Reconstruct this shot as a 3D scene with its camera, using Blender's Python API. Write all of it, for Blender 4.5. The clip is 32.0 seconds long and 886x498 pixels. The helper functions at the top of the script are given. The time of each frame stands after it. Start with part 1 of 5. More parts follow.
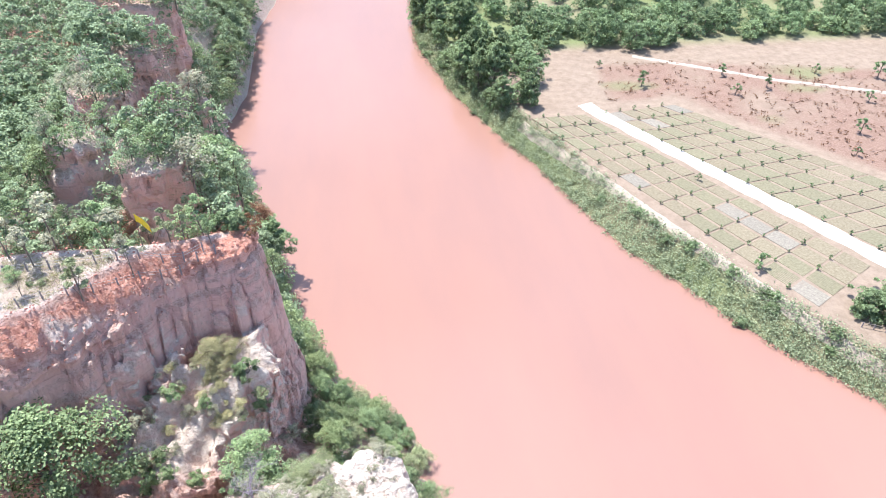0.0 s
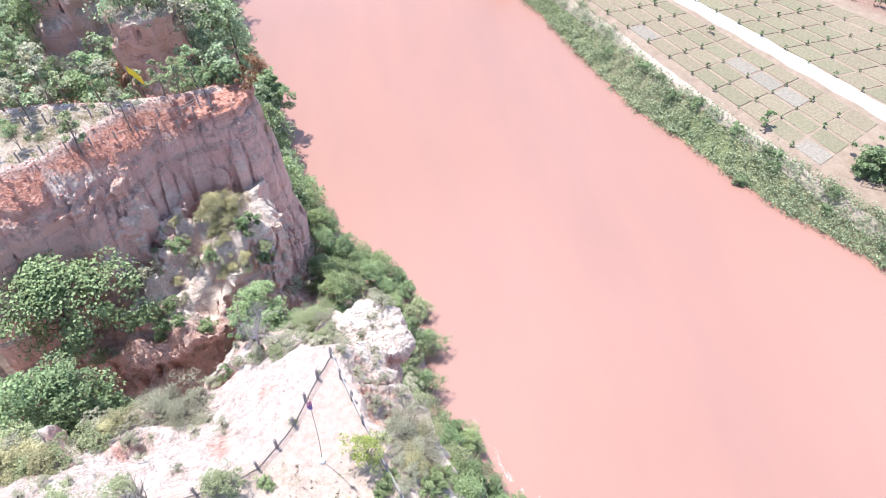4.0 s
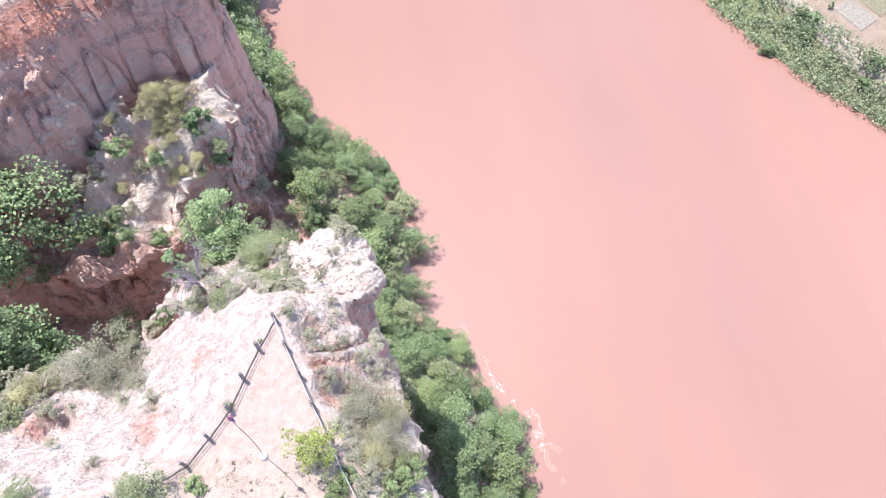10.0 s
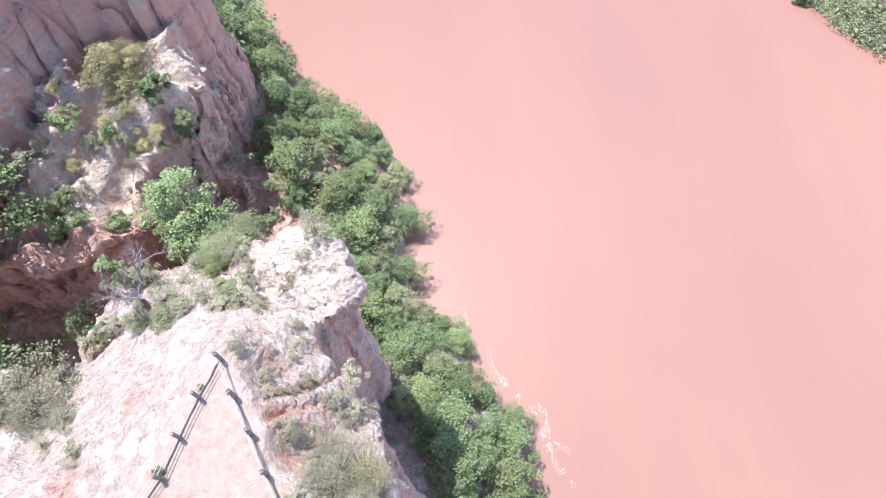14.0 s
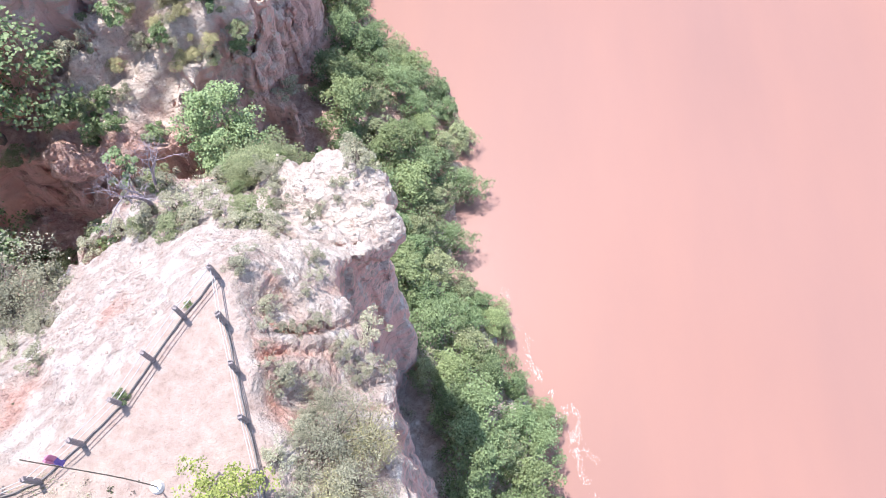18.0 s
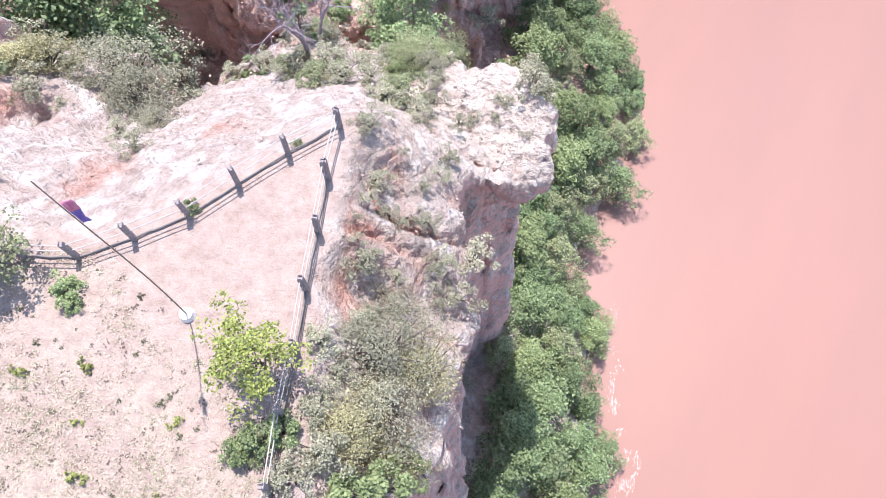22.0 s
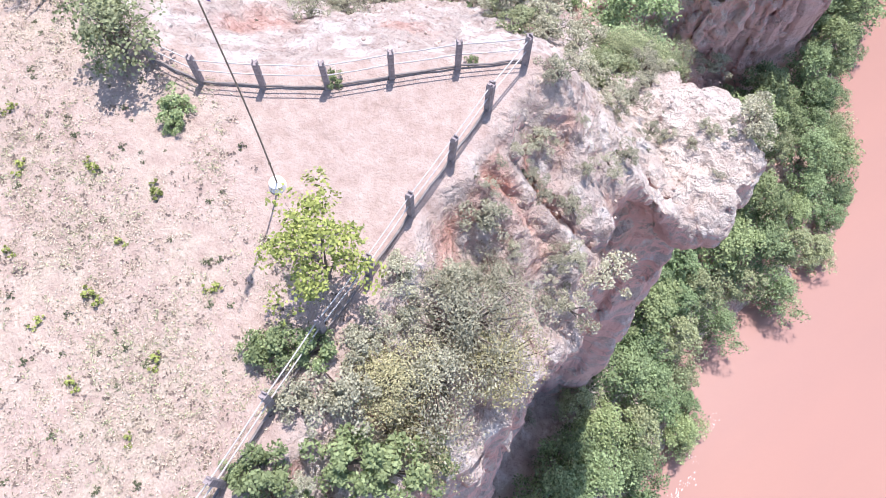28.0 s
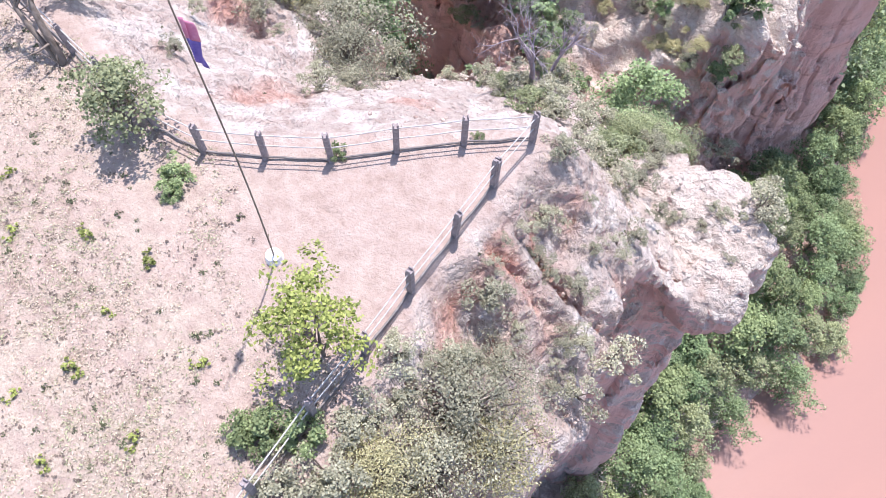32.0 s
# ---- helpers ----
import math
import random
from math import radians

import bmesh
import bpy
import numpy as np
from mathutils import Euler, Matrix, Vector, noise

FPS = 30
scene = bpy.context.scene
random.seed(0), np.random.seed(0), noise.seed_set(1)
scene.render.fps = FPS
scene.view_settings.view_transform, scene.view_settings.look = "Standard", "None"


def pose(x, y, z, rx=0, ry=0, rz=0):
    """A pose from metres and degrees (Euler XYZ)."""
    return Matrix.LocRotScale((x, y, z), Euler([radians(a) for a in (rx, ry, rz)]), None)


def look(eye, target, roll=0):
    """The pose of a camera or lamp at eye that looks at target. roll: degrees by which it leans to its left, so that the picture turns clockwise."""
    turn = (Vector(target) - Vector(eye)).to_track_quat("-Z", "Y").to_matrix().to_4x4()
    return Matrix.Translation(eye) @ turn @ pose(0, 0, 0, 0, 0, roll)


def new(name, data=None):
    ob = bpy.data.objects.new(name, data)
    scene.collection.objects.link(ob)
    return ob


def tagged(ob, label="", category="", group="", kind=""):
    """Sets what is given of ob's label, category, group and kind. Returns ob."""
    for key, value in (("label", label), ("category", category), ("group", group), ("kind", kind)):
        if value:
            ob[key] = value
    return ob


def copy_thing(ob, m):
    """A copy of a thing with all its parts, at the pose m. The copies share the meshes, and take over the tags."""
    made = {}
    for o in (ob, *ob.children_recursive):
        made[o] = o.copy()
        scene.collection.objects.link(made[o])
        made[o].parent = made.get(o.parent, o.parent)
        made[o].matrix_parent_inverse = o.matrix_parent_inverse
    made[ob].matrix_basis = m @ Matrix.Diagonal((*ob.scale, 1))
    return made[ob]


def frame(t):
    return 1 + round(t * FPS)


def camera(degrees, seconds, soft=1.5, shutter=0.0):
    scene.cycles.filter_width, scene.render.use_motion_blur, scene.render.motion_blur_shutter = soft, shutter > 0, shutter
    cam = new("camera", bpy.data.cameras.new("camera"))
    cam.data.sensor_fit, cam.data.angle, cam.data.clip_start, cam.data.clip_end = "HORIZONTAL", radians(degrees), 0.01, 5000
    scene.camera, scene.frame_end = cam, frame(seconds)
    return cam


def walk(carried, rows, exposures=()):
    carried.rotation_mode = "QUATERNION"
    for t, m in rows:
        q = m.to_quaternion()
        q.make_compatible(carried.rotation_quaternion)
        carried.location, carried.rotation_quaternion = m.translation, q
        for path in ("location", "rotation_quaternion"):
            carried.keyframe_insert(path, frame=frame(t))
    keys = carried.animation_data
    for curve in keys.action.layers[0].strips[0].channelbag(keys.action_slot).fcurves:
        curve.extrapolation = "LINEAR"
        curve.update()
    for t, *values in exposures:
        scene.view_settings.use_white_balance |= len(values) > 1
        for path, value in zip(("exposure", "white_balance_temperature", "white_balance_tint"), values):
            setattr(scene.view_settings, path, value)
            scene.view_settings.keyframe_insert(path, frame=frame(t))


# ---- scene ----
# ---- camera ----
cam = camera(64.5, 32.0, soft=0.6)
PATH = [
    (0, (3.143, -23.419, 38.762), (3.379, -21.881, 37.506), 0.6),
    (0.5, (3.256, -23.538, 38.849), (3.484, -22.032, 37.553), 0.5),
    (1, (3.313, -23.757, 38.939), (3.536, -22.285, 37.604), 0.5),
    (1.5, (3.332, -23.747, 38.928), (3.55, -22.309, 37.556), 0.6),
    (2, (3.438, -23.796, 38.976), (3.65, -22.393, 37.566), 0.6),
    (2.5, (3.502, -23.74, 39.036), (3.708, -22.375, 37.589), 0.7),
    (3, (3.528, -23.859, 39.099), (3.729, -22.53, 37.618), 0.7),
    (3.5, (3.61, -23.998, 39.062), (3.803, -22.703, 37.55), 0.7),
    (5.5, (3.824, -22.95, 38.473), (3.997, -21.805, 36.842), 0.8),
    (6, (4.026, -22.359, 38.213), (4.194, -21.249, 36.558), 0.9),
    (6.5, (4.279, -21.769, 37.929), (4.442, -20.692, 36.251), 0.8),
    (7, (4.539, -21.068, 37.488), (4.696, -20.021, 35.791), 0.7),
    (7.5, (4.807, -20.229, 37.03), (4.96, -19.212, 35.314), 0.6),
    (8, (5.154, -19.228, 36.635), (5.303, -18.234, 34.906), 0.5),
    (8.5, (5.543, -18.074, 36.163), (5.688, -17.104, 34.42), 0.5),
    (9, (6.013, -17.011, 35.585), (6.153, -16.059, 33.832), 0.3),
    (9.5, (6.382, -15.97, 35.095), (6.521, -15.035, 33.332), 0.3),
    (10, (6.741, -14.791, 34.306), (6.877, -13.876, 32.533), 0.2),
    (10.5, (7.085, -13.727, 33.636), (7.215, -12.833, 31.852), -0.0),
    (11, (7.382, -12.543, 32.889), (7.509, -11.671, 31.094), -0.1),
    (11.5, (7.655, -11.514, 32.198), (7.776, -10.66, 30.393), -0.3),
    (12, (7.964, -10.353, 31.44), (8.069, -9.521, 29.624), -0.5),
    (12.5, (8.208, -9.54, 30.763), (8.297, -8.722, 28.94), -0.8),
    (13, (8.264, -9.018, 30.1), (8.358, -8.217, 28.269), -0.5),
    (13.5, (8.292, -8.815, 29.372), (8.389, -8.022, 27.538), -0.7),
    (14, (8.276, -8.704, 28.515), (8.383, -7.913, 26.681), -0.6),
    (14.5, (8.216, -8.594, 27.792), (8.324, -7.805, 25.958), -0.4),
    (16.5, (8.211, -8.204, 24.824), (8.248, -7.426, 22.982), -0.4),
    (17, (8.173, -8.218, 24.053), (8.197, -7.441, 22.21), -0.2),
    (17.5, (8.154, -8.207, 23.374), (8.159, -7.434, 21.53), -0.3),
    (18, (8.134, -8.186, 22.626), (8.108, -7.418, 20.779), -0.4),
    (18.5, (8.127, -8.204, 22.007), (8.072, -7.442, 20.159), -0.3),
    (19, (8.131, -8.278, 21.311), (8.037, -7.524, 19.461), -0.5),
    (19.5, (8.1, -8.362, 20.742), (7.978, -7.616, 18.89), -0.4),
    (20, (8.072, -8.431, 20.091), (7.926, -7.693, 18.238), -0.3),
    (20.5, (8.057, -8.498, 19.57), (7.881, -7.771, 17.715), -0.4),
    (21, (8.014, -8.573, 19.029), (7.792, -7.863, 17.173), -0.3),
    (21.5, (7.924, -8.589, 18.563), (7.653, -7.901, 16.705), -0.3),
    (22, (7.826, -8.633, 18.107), (7.494, -7.97, 16.249), -0.4),
    (22.5, (7.761, -8.613, 17.72), (7.378, -7.976, 15.863), -0.5),
    (23, (7.735, -8.581, 17.202), (7.301, -7.979, 15.345), -0.6),
    (23.5, (7.704, -8.588, 16.805), (7.232, -8.015, 14.948), -0.5),
    (24, (7.699, -8.555, 16.356), (7.197, -8.007, 14.499), -0.3),
    (24.5, (7.718, -8.54, 16.008), (7.187, -8.021, 14.151), -0.2),
    (25, (7.702, -8.528, 15.63), (7.144, -8.037, 13.773), -0.1),
    (25.5, (7.666, -8.502, 15.229), (7.103, -8.017, 13.372), -0.0),
    (27.5, (7.809, -8.653, 14.542), (7.221, -8.183, 12.689), 0.2),
    (28, (7.866, -8.621, 14.519), (7.241, -8.139, 12.682), 0.2),
    (28.5, (7.871, -8.541, 14.484), (7.22, -8.05, 12.658), 0.2),
    (29, (7.88, -8.417, 14.366), (7.202, -7.909, 12.554), 0.3),
    (29.5, (7.859, -8.297, 14.207), (7.157, -7.771, 12.41), 0.4),
    (30, (7.802, -8.222, 14.101), (7.076, -7.678, 12.319), 0.4),
    (30.5, (7.791, -8.247, 14.092), (7.042, -7.69, 12.323), 0.4),
    (31, (7.785, -8.344, 14.063), (7.019, -7.779, 12.304), 0.5),
    (31.5, (7.731, -8.375, 14.011), (6.954, -7.803, 12.259), 0.5),
    (32, (7.691, -8.344, 13.959), (6.898, -7.761, 12.218), 0.5),
]
walk(cam, [(t, look(eye, target, roll)) for t, eye, target, roll in PATH],
     exposures=[(0, 1.60, 6280, 6), (3, 1.56, 6280, 7.5), (8, 1.48, 6280, 9.5), (12, 1.45, 6280, 10.5), (18, 1.44, 6280, 10.5), (24, 1.39, 6280, 14), (32, 1.35, 6280, 14.5)])

# ---- world, sun and exposure ----
world = bpy.data.worlds.new("sky")
scene.world = world
world.use_nodes = True
wn = world.node_tree.nodes
sky = wn.new("ShaderNodeTexSky")
sky.sky_type, sky.sun_disc = "NISHITA", False
SUN_EL, SUN_AZ = radians(70), radians(-38)
sky.sun_elevation, sky.sun_rotation = SUN_EL, SUN_AZ
wn["Background"].inputs["Strength"].default_value = 0.125
world.node_tree.links.new(sky.outputs["Color"], wn["Background"].inputs["Color"])
sun = new("sun", bpy.data.lights.new("sun", "SUN"))
sun.data.energy, sun.data.angle, sun.data.color = 3.15, radians(0.5), (1.0, 0.95, 0.9)
to_sun = Vector((math.sin(SUN_AZ) * math.cos(SUN_EL), math.cos(SUN_AZ) * math.cos(SUN_EL), math.sin(SUN_EL)))
sun.matrix_world = look(tuple(to_sun * 100), (0, 0, 0))

# ---- materials ----
def node_mat(name):
    m = bpy.data.materials.new(name)
    m.use_nodes = True
    nt = m.node_tree
    return m, nt, nt.nodes["Principled BSDF"]


def tex_noise(nt, scale, detail=4.0, rough=0.6, stretch=None):
    co = nt.nodes.new("ShaderNodeTexCoord")
    out = co.outputs["Object"]
    if stretch:
        mp = nt.nodes.new("ShaderNodeMapping")
        mp.inputs["Scale"].default_value = stretch
        nt.links.new(out, mp.inputs["Vector"])
        out = mp.outputs["Vector"]
    n = nt.nodes.new("ShaderNodeTexNoise")
    n.inputs["Scale"].default_value, n.inputs["Detail"].default_value, n.inputs["Roughness"].default_value = scale, detail, rough
    nt.links.new(out, n.inputs["Vector"])
    return n.outputs["Fac"]


def ramp(nt, fac, stops):
    r = nt.nodes.new("ShaderNodeValToRGB")
    e = r.color_ramp.elements
    while len(e) < len(stops):
        e.new(0.5)
    for k, (p, c) in zip(e, stops):
        k.position, k.color = p, (*c, 1)
    nt.links.new(fac, r.inputs["Fac"])
    return r.outputs["Color"]


def mixc(nt, fac, a, b, kind="MIX"):
    x = nt.nodes.new("ShaderNodeMix")
    x.data_type, x.blend_type = "RGBA", kind
    for slot, v in ((0, fac), (6, a), (7, b)):
        if isinstance(v, (int, float)):
            x.inputs[slot].default_value = v
        elif isinstance(v, tuple):
            x.inputs[slot].default_value = (*v, 1)
        else:
            nt.links.new(v, x.inputs[slot])
    return x.outputs[2]


def attr(nt, name):
    a = nt.nodes.new("ShaderNodeAttribute")
    a.attribute_name = name
    return a.outputs["Fac"]


def bump(nt, bsdf, fac, strength=0.5, dist=0.1):
    b = nt.nodes.new("ShaderNodeBump")
    b.inputs["Strength"].default_value, b.inputs["Distance"].default_value = strength, dist
    nt.links.new(fac, b.inputs["Height"])
    nt.links.new(b.outputs["Normal"], bsdf.inputs["Normal"])


def simple(name, stops, scale=6.0, rough=0.85, bstr=0.3, bdist=0.02, metal=0.0, stretch=None, rand=0.0):
    m, nt, b = node_mat(name)
    f = tex_noise(nt, scale, 5, 0.65, stretch)
    c = ramp(nt, f, stops)
    if rand:
        oi = nt.nodes.new("ShaderNodeObjectInfo")
        hs = nt.nodes.new("ShaderNodeHueSaturation")
        mr = nt.nodes.new("ShaderNodeMapRange")
        mr.inputs["To Min"].default_value, mr.inputs["To Max"].default_value = 1 - rand, 1 + rand
        nt.links.new(oi.outputs["Random"], mr.inputs["Value"])
        nt.links.new(mr.outputs["Result"], hs.inputs["Value"])
        nt.links.new(c, hs.inputs["Color"])
        c = hs.outputs["Color"]
    nt.links.new(c, b.inputs["Base Color"])
    b.inputs["Roughness"].default_value, b.inputs["Metallic"].default_value = rough, metal
    if bstr:
        bump(nt, b, f, bstr, bdist)
    return m


def leaf_mat(name, dark, light, thru=0.25, rand=0.25):
    """Leaves: two-scale colour variation, each leaf its own tone, some light coming through."""
    m, nt, b = node_mat(name)
    dark, light = tuple(0.78 * v for v in dark), tuple(1.1 * v for v in light)
    geo = nt.nodes.new("ShaderNodeNewGeometry")
    c = ramp(nt, geo.outputs["Random Per Island"], [(0.0, dark), (0.6, tuple((a + 2 * d) / 3 for a, d in zip(dark, light))), (1.0, light)])
    oi = nt.nodes.new("ShaderNodeObjectInfo")
    mr = nt.nodes.new("ShaderNodeMapRange")
    mr.inputs["To Min"].default_value, mr.inputs["To Max"].default_value = 1 - rand, 1 + rand
    nt.links.new(oi.outputs["Random"], mr.inputs["Value"])
    hs = nt.nodes.new("ShaderNodeHueSaturation")
    nt.links.new(mr.outputs["Result"], hs.inputs["Value"])
    nt.links.new(c, hs.inputs["Color"])
    nt.links.new(hs.outputs["Color"], b.inputs["Base Color"])
    b.inputs["Roughness"].default_value = 0.65
    b.inputs["Specular IOR Level"].default_value = 0.3
    tr = nt.nodes.new("ShaderNodeBsdfTranslucent")
    nt.links.new(hs.outputs["Color"], tr.inputs["Color"])
    mx = nt.nodes.new("ShaderNodeMixShader")
    mx.inputs[0].default_value = 0.8 * thru
    nt.links.new(b.outputs[0], mx.inputs[1])
    nt.links.new(tr.outputs[0], mx.inputs[2])
    nt.links.new(mx.outputs[0], nt.nodes["Material Output"].inputs["Surface"])
    return m


def ground_mat():
    """Eroded clay: pale pink crust, red beds and some wall shade where 'red' is high, dry grass where 'grass' is high;
    groove shade and sunlit tops in the colour.
    """
    m, nt, b = node_mat("eroded_clay")

    def calc(op, x, y, z=None, clamp=False):
        n = nt.nodes.new("ShaderNodeMath")
        n.operation, n.use_clamp = op, clamp
        for k, v in enumerate((x, y, z)):
            if v is None:
                continue
            if isinstance(v, (int, float)):
                n.inputs[k].default_value = v
            else:
                nt.links.new(v, n.inputs[k])
        return n.outputs[0]

    big = tex_noise(nt, 0.35, 6, 0.65)
    mid = tex_noise(nt, 2.2, 8, 0.72)
    lump = tex_noise(nt, 1.1, 10, 0.68)
    fine = tex_noise(nt, 14.0, 5, 0.7)
    streak = tex_noise(nt, 1.0, 8, 0.72, (2.6, 2.6, 0.22))
    groove_shade = tex_noise(nt, 1.0, 5, 0.65, (0.75, 0.75, 0.07))
    beds = tex_noise(nt, 1.0, 6, 0.68, (0.12, 0.12, 1.6))
    pale = ramp(nt, mid, [(0.27, (0.47, 0.34, 0.30)), (0.42, (0.67, 0.575, 0.54)), (0.58, (0.81, 0.74, 0.705))])
    # thin dark lines put the shade of grooves and cracks into the wall colour
    rose = ramp(nt, streak, [(0.34, (0.36, 0.19, 0.18)), (0.39, (0.82, 0.54, 0.50)), (0.58, (0.84, 0.575, 0.54)), (0.74, (0.88, 0.68, 0.64))])
    rose = mixc(nt, 0.45, rose, ramp(nt, beds, [(0.39, (0.50, 0.27, 0.24)), (0.44, (0.84, 0.56, 0.52)), (0.66, (0.87, 0.62, 0.585))]))
    rose = mixc(nt, 0.45, rose, ramp(nt, groove_shade, [(0.37, (0.52, 0.38, 0.38)), (0.42, (1.0, 1.0, 1.0))]), "MULTIPLY")
    redc = ramp(nt, mid, [(0.25, (0.38, 0.15, 0.115)), (0.5, (0.64, 0.31, 0.24)), (0.72, (0.80, 0.53, 0.45))])
    geo = nt.nodes.new("ShaderNodeNewGeometry")
    sx = nt.nodes.new("ShaderNodeSeparateXYZ")
    nt.links.new(geo.outputs["Normal"], sx.inputs[0])
    fm = nt.nodes.new("ShaderNodeMapRange")
    fm.inputs["From Min"].default_value, fm.inputs["From Max"].default_value = 0.12, 0.4
    nt.links.new(sx.outputs["Z"], fm.inputs["Value"])
    flat = fm.outputs["Result"]
    rills = nt.nodes.new("ShaderNodeTexNoise")
    rills.noise_type = "RIDGED_MULTIFRACTAL"
    rills.inputs["Scale"].default_value, rills.inputs["Detail"].default_value, rills.inputs["Roughness"].default_value = 0.9, 7.0, 0.62
    co = nt.nodes.new("ShaderNodeTexCoord")
    nt.links.new(co.outputs["Object"], rills.inputs["Vector"])
    rill = rills.outputs["Fac"]
    open_ground = calc("MULTIPLY_ADD", attr(nt, "rough"), 1.15, -0.15, True)
    trodden = ramp(nt, mid, [(0.25, (0.305, 0.22, 0.19)), (0.5, (0.405, 0.315, 0.28)), (0.75, (0.475, 0.39, 0.355))])
    # the rill hollows are darkened in the colour as well, like shade in creases
    c = mixc(nt, flat, rose, mixc(nt, open_ground, trodden, mixc(nt, 0.7, pale, ramp(nt, rill, [(0.03, (0.72, 0.64, 0.61)), (0.2, (1.0, 1.0, 1.0))]), "MULTIPLY")))
    # white clay, strongest on the flatter faces so they look sunlit
    white = ramp(nt, mid, [(0.3, (0.60, 0.45, 0.375)), (0.45, (0.80, 0.68, 0.595)), (0.68, (0.88, 0.80, 0.72))])
    bare = calc("MULTIPLY", attr(nt, "lit_chalk"), calc("MULTIPLY_ADD", flat, 0.7, 0.15))
    c = mixc(nt, calc("MULTIPLY", attr(nt, "red"), calc("SUBTRACT", 1.0, bare)), c, mixc(nt, flat, mixc(nt, 0.5, redc, rose), redc))
    c = mixc(nt, bare, c, white)
    straw = ramp(nt, fine, [(0.3, (0.25, 0.18, 0.13)), (0.5, (0.50, 0.40, 0.325)), (0.72, (0.68, 0.585, 0.52))])
    straw = mixc(nt, ramp(nt, big, [(0.42, (0.0, 0.0, 0.0)), (0.56, (0.75, 0.75, 0.75))]), straw, ramp(nt, fine, [(0.35, (0.23, 0.20, 0.125)), (0.55, (0.47, 0.43, 0.31)), (0.72, (0.66, 0.61, 0.49))]))
    cover = calc("MULTIPLY", calc("MULTIPLY_ADD", mid, 2.4, -0.75, True), attr(nt, "grass"))
    c = mixc(nt, cover, c, straw)
    grit = tex_noise(nt, 6.5, 6, 0.75)
    specks = ramp(nt, grit, [(0.36, (0.50, 0.40, 0.37)), (0.47, (1.0, 1.0, 1.0))])
    c = mixc(nt, calc("MULTIPLY", flat, calc("MULTIPLY_ADD", attr(nt, "rough"), 0.3, 0.2)), c, specks, "MULTIPLY")
    blotch = ramp(nt, big, [(0.3, (0.82, 0.77, 0.75)), (0.65, (1.0, 1.0, 1.0))])
    c = mixc(nt, calc("MULTIPLY", flat, 0.4), c, blotch, "MULTIPLY")
    nt.links.new(c, b.inputs["Base Color"])
    b.inputs["Roughness"].default_value = 0.95
    b.inputs["Specular IOR Level"].default_value = 0.15
    blocks = nt.nodes.new("ShaderNodeTexVoronoi")
    blocks.inputs["Scale"].default_value, blocks.inputs["Detail"].default_value, blocks.inputs["Roughness"].default_value = 1.7, 4.0, 0.65
    shift = nt.nodes.new("ShaderNodeVectorMath")
    shift.operation = "MULTIPLY_ADD"
    drift = nt.nodes.new("ShaderNodeTexNoise")
    drift.inputs["Scale"].default_value, drift.inputs["Detail"].default_value = 2.5, 3.0
    nt.links.new(co.outputs["Object"], drift.inputs["Vector"])
    nt.links.new(drift.outputs["Color"], shift.inputs[0])
    shift.inputs[1].default_value = (0.5, 0.5, 0.5)
    nt.links.new(co.outputs["Object"], shift.inputs[2])
    nt.links.new(shift.outputs[0], blocks.inputs["Vector"])
    rubble = blocks.outputs["Distance"]
    # relief: grooves run down the walls, slopes are crumbly, the trodden top is nearly smooth
    wall = calc("MULTIPLY_ADD", beds, 0.5, calc("MULTIPLY_ADD", streak, 0.9, calc("MULTIPLY_ADD", rubble, -0.2, calc("MULTIPLY_ADD", mid, 0.3, calc("MULTIPLY", lump, 0.5)))))
    slope = calc("MULTIPLY_ADD", grit, 0.22, calc("MULTIPLY_ADD", rubble, -0.4, calc("MULTIPLY_ADD", mid, 0.4, calc("MULTIPLY_ADD", rill, 0.2, calc("MULTIPLY", lump, 0.6)))))
    mx = nt.nodes.new("ShaderNodeMix")
    nt.links.new(flat, mx.inputs[0])
    nt.links.new(wall, mx.inputs[2])
    nt.links.new(slope, mx.inputs[3])
    high = calc("MULTIPLY_ADD", fine, 0.12, calc("MULTIPLY", mx.outputs[0], calc("MULTIPLY_ADD", attr(nt, "rough"), 0.95, 0.05)))
    bump(nt, b, high, 1.0, 0.5)
    return m


def water_mat():
    """Silty red river: opaque suspended clay under a slightly rippled surface."""
    m, nt, b = node_mat("silty_water")
    big = tex_noise(nt, 0.014, 3, 0.5)
    c = ramp(nt, big, [(0.3, (0.275, 0.150, 0.122)), (0.7, (0.305, 0.172, 0.145))])
    drift = tex_noise(nt, 0.05, 5, 0.6, (1.0, 0.22, 1.0))
    c = mixc(nt, 1.0, c, ramp(nt, drift, [(0.35, (0.93, 0.95, 0.97)), (0.65, (1.05, 1.03, 1.0))]), "MULTIPLY")
    nt.links.new(c, b.inputs["Base Color"])
    b.inputs["Roughness"].default_value = 0.22
    b.inputs["IOR"].default_value = 1.45
    rip = tex_noise(nt, 1.3, 5, 0.65, (1.0, 0.6, 1.0))
    bump(nt, b, rip, 0.12, 0.12)
    return m


M_ground = ground_mat()
M_water = water_mat()
M_conc = simple("weathered_concrete", [(0.3, (0.17, 0.14, 0.145)), (0.7, (0.34, 0.29, 0.295))], 9.0, 0.9, 0.4)
M_rail = simple("pale_painted_pipe", [(0.3, (0.30, 0.28, 0.28)), (0.7, (0.50, 0.475, 0.47))], 12.0, 0.6, 0.1)
M_cable = simple("dark_bar_surface", [(0.3, (0.10, 0.085, 0.085)), (0.7, (0.24, 0.21, 0.20))], 6.0, 0.9, 0.4)
M_bark = simple("bark", [(0.3, (0.10, 0.075, 0.06)), (0.7, (0.26, 0.21, 0.18))], 8.0, 0.95, 0.6, 0.03, stretch=(1, 1, 0.25))
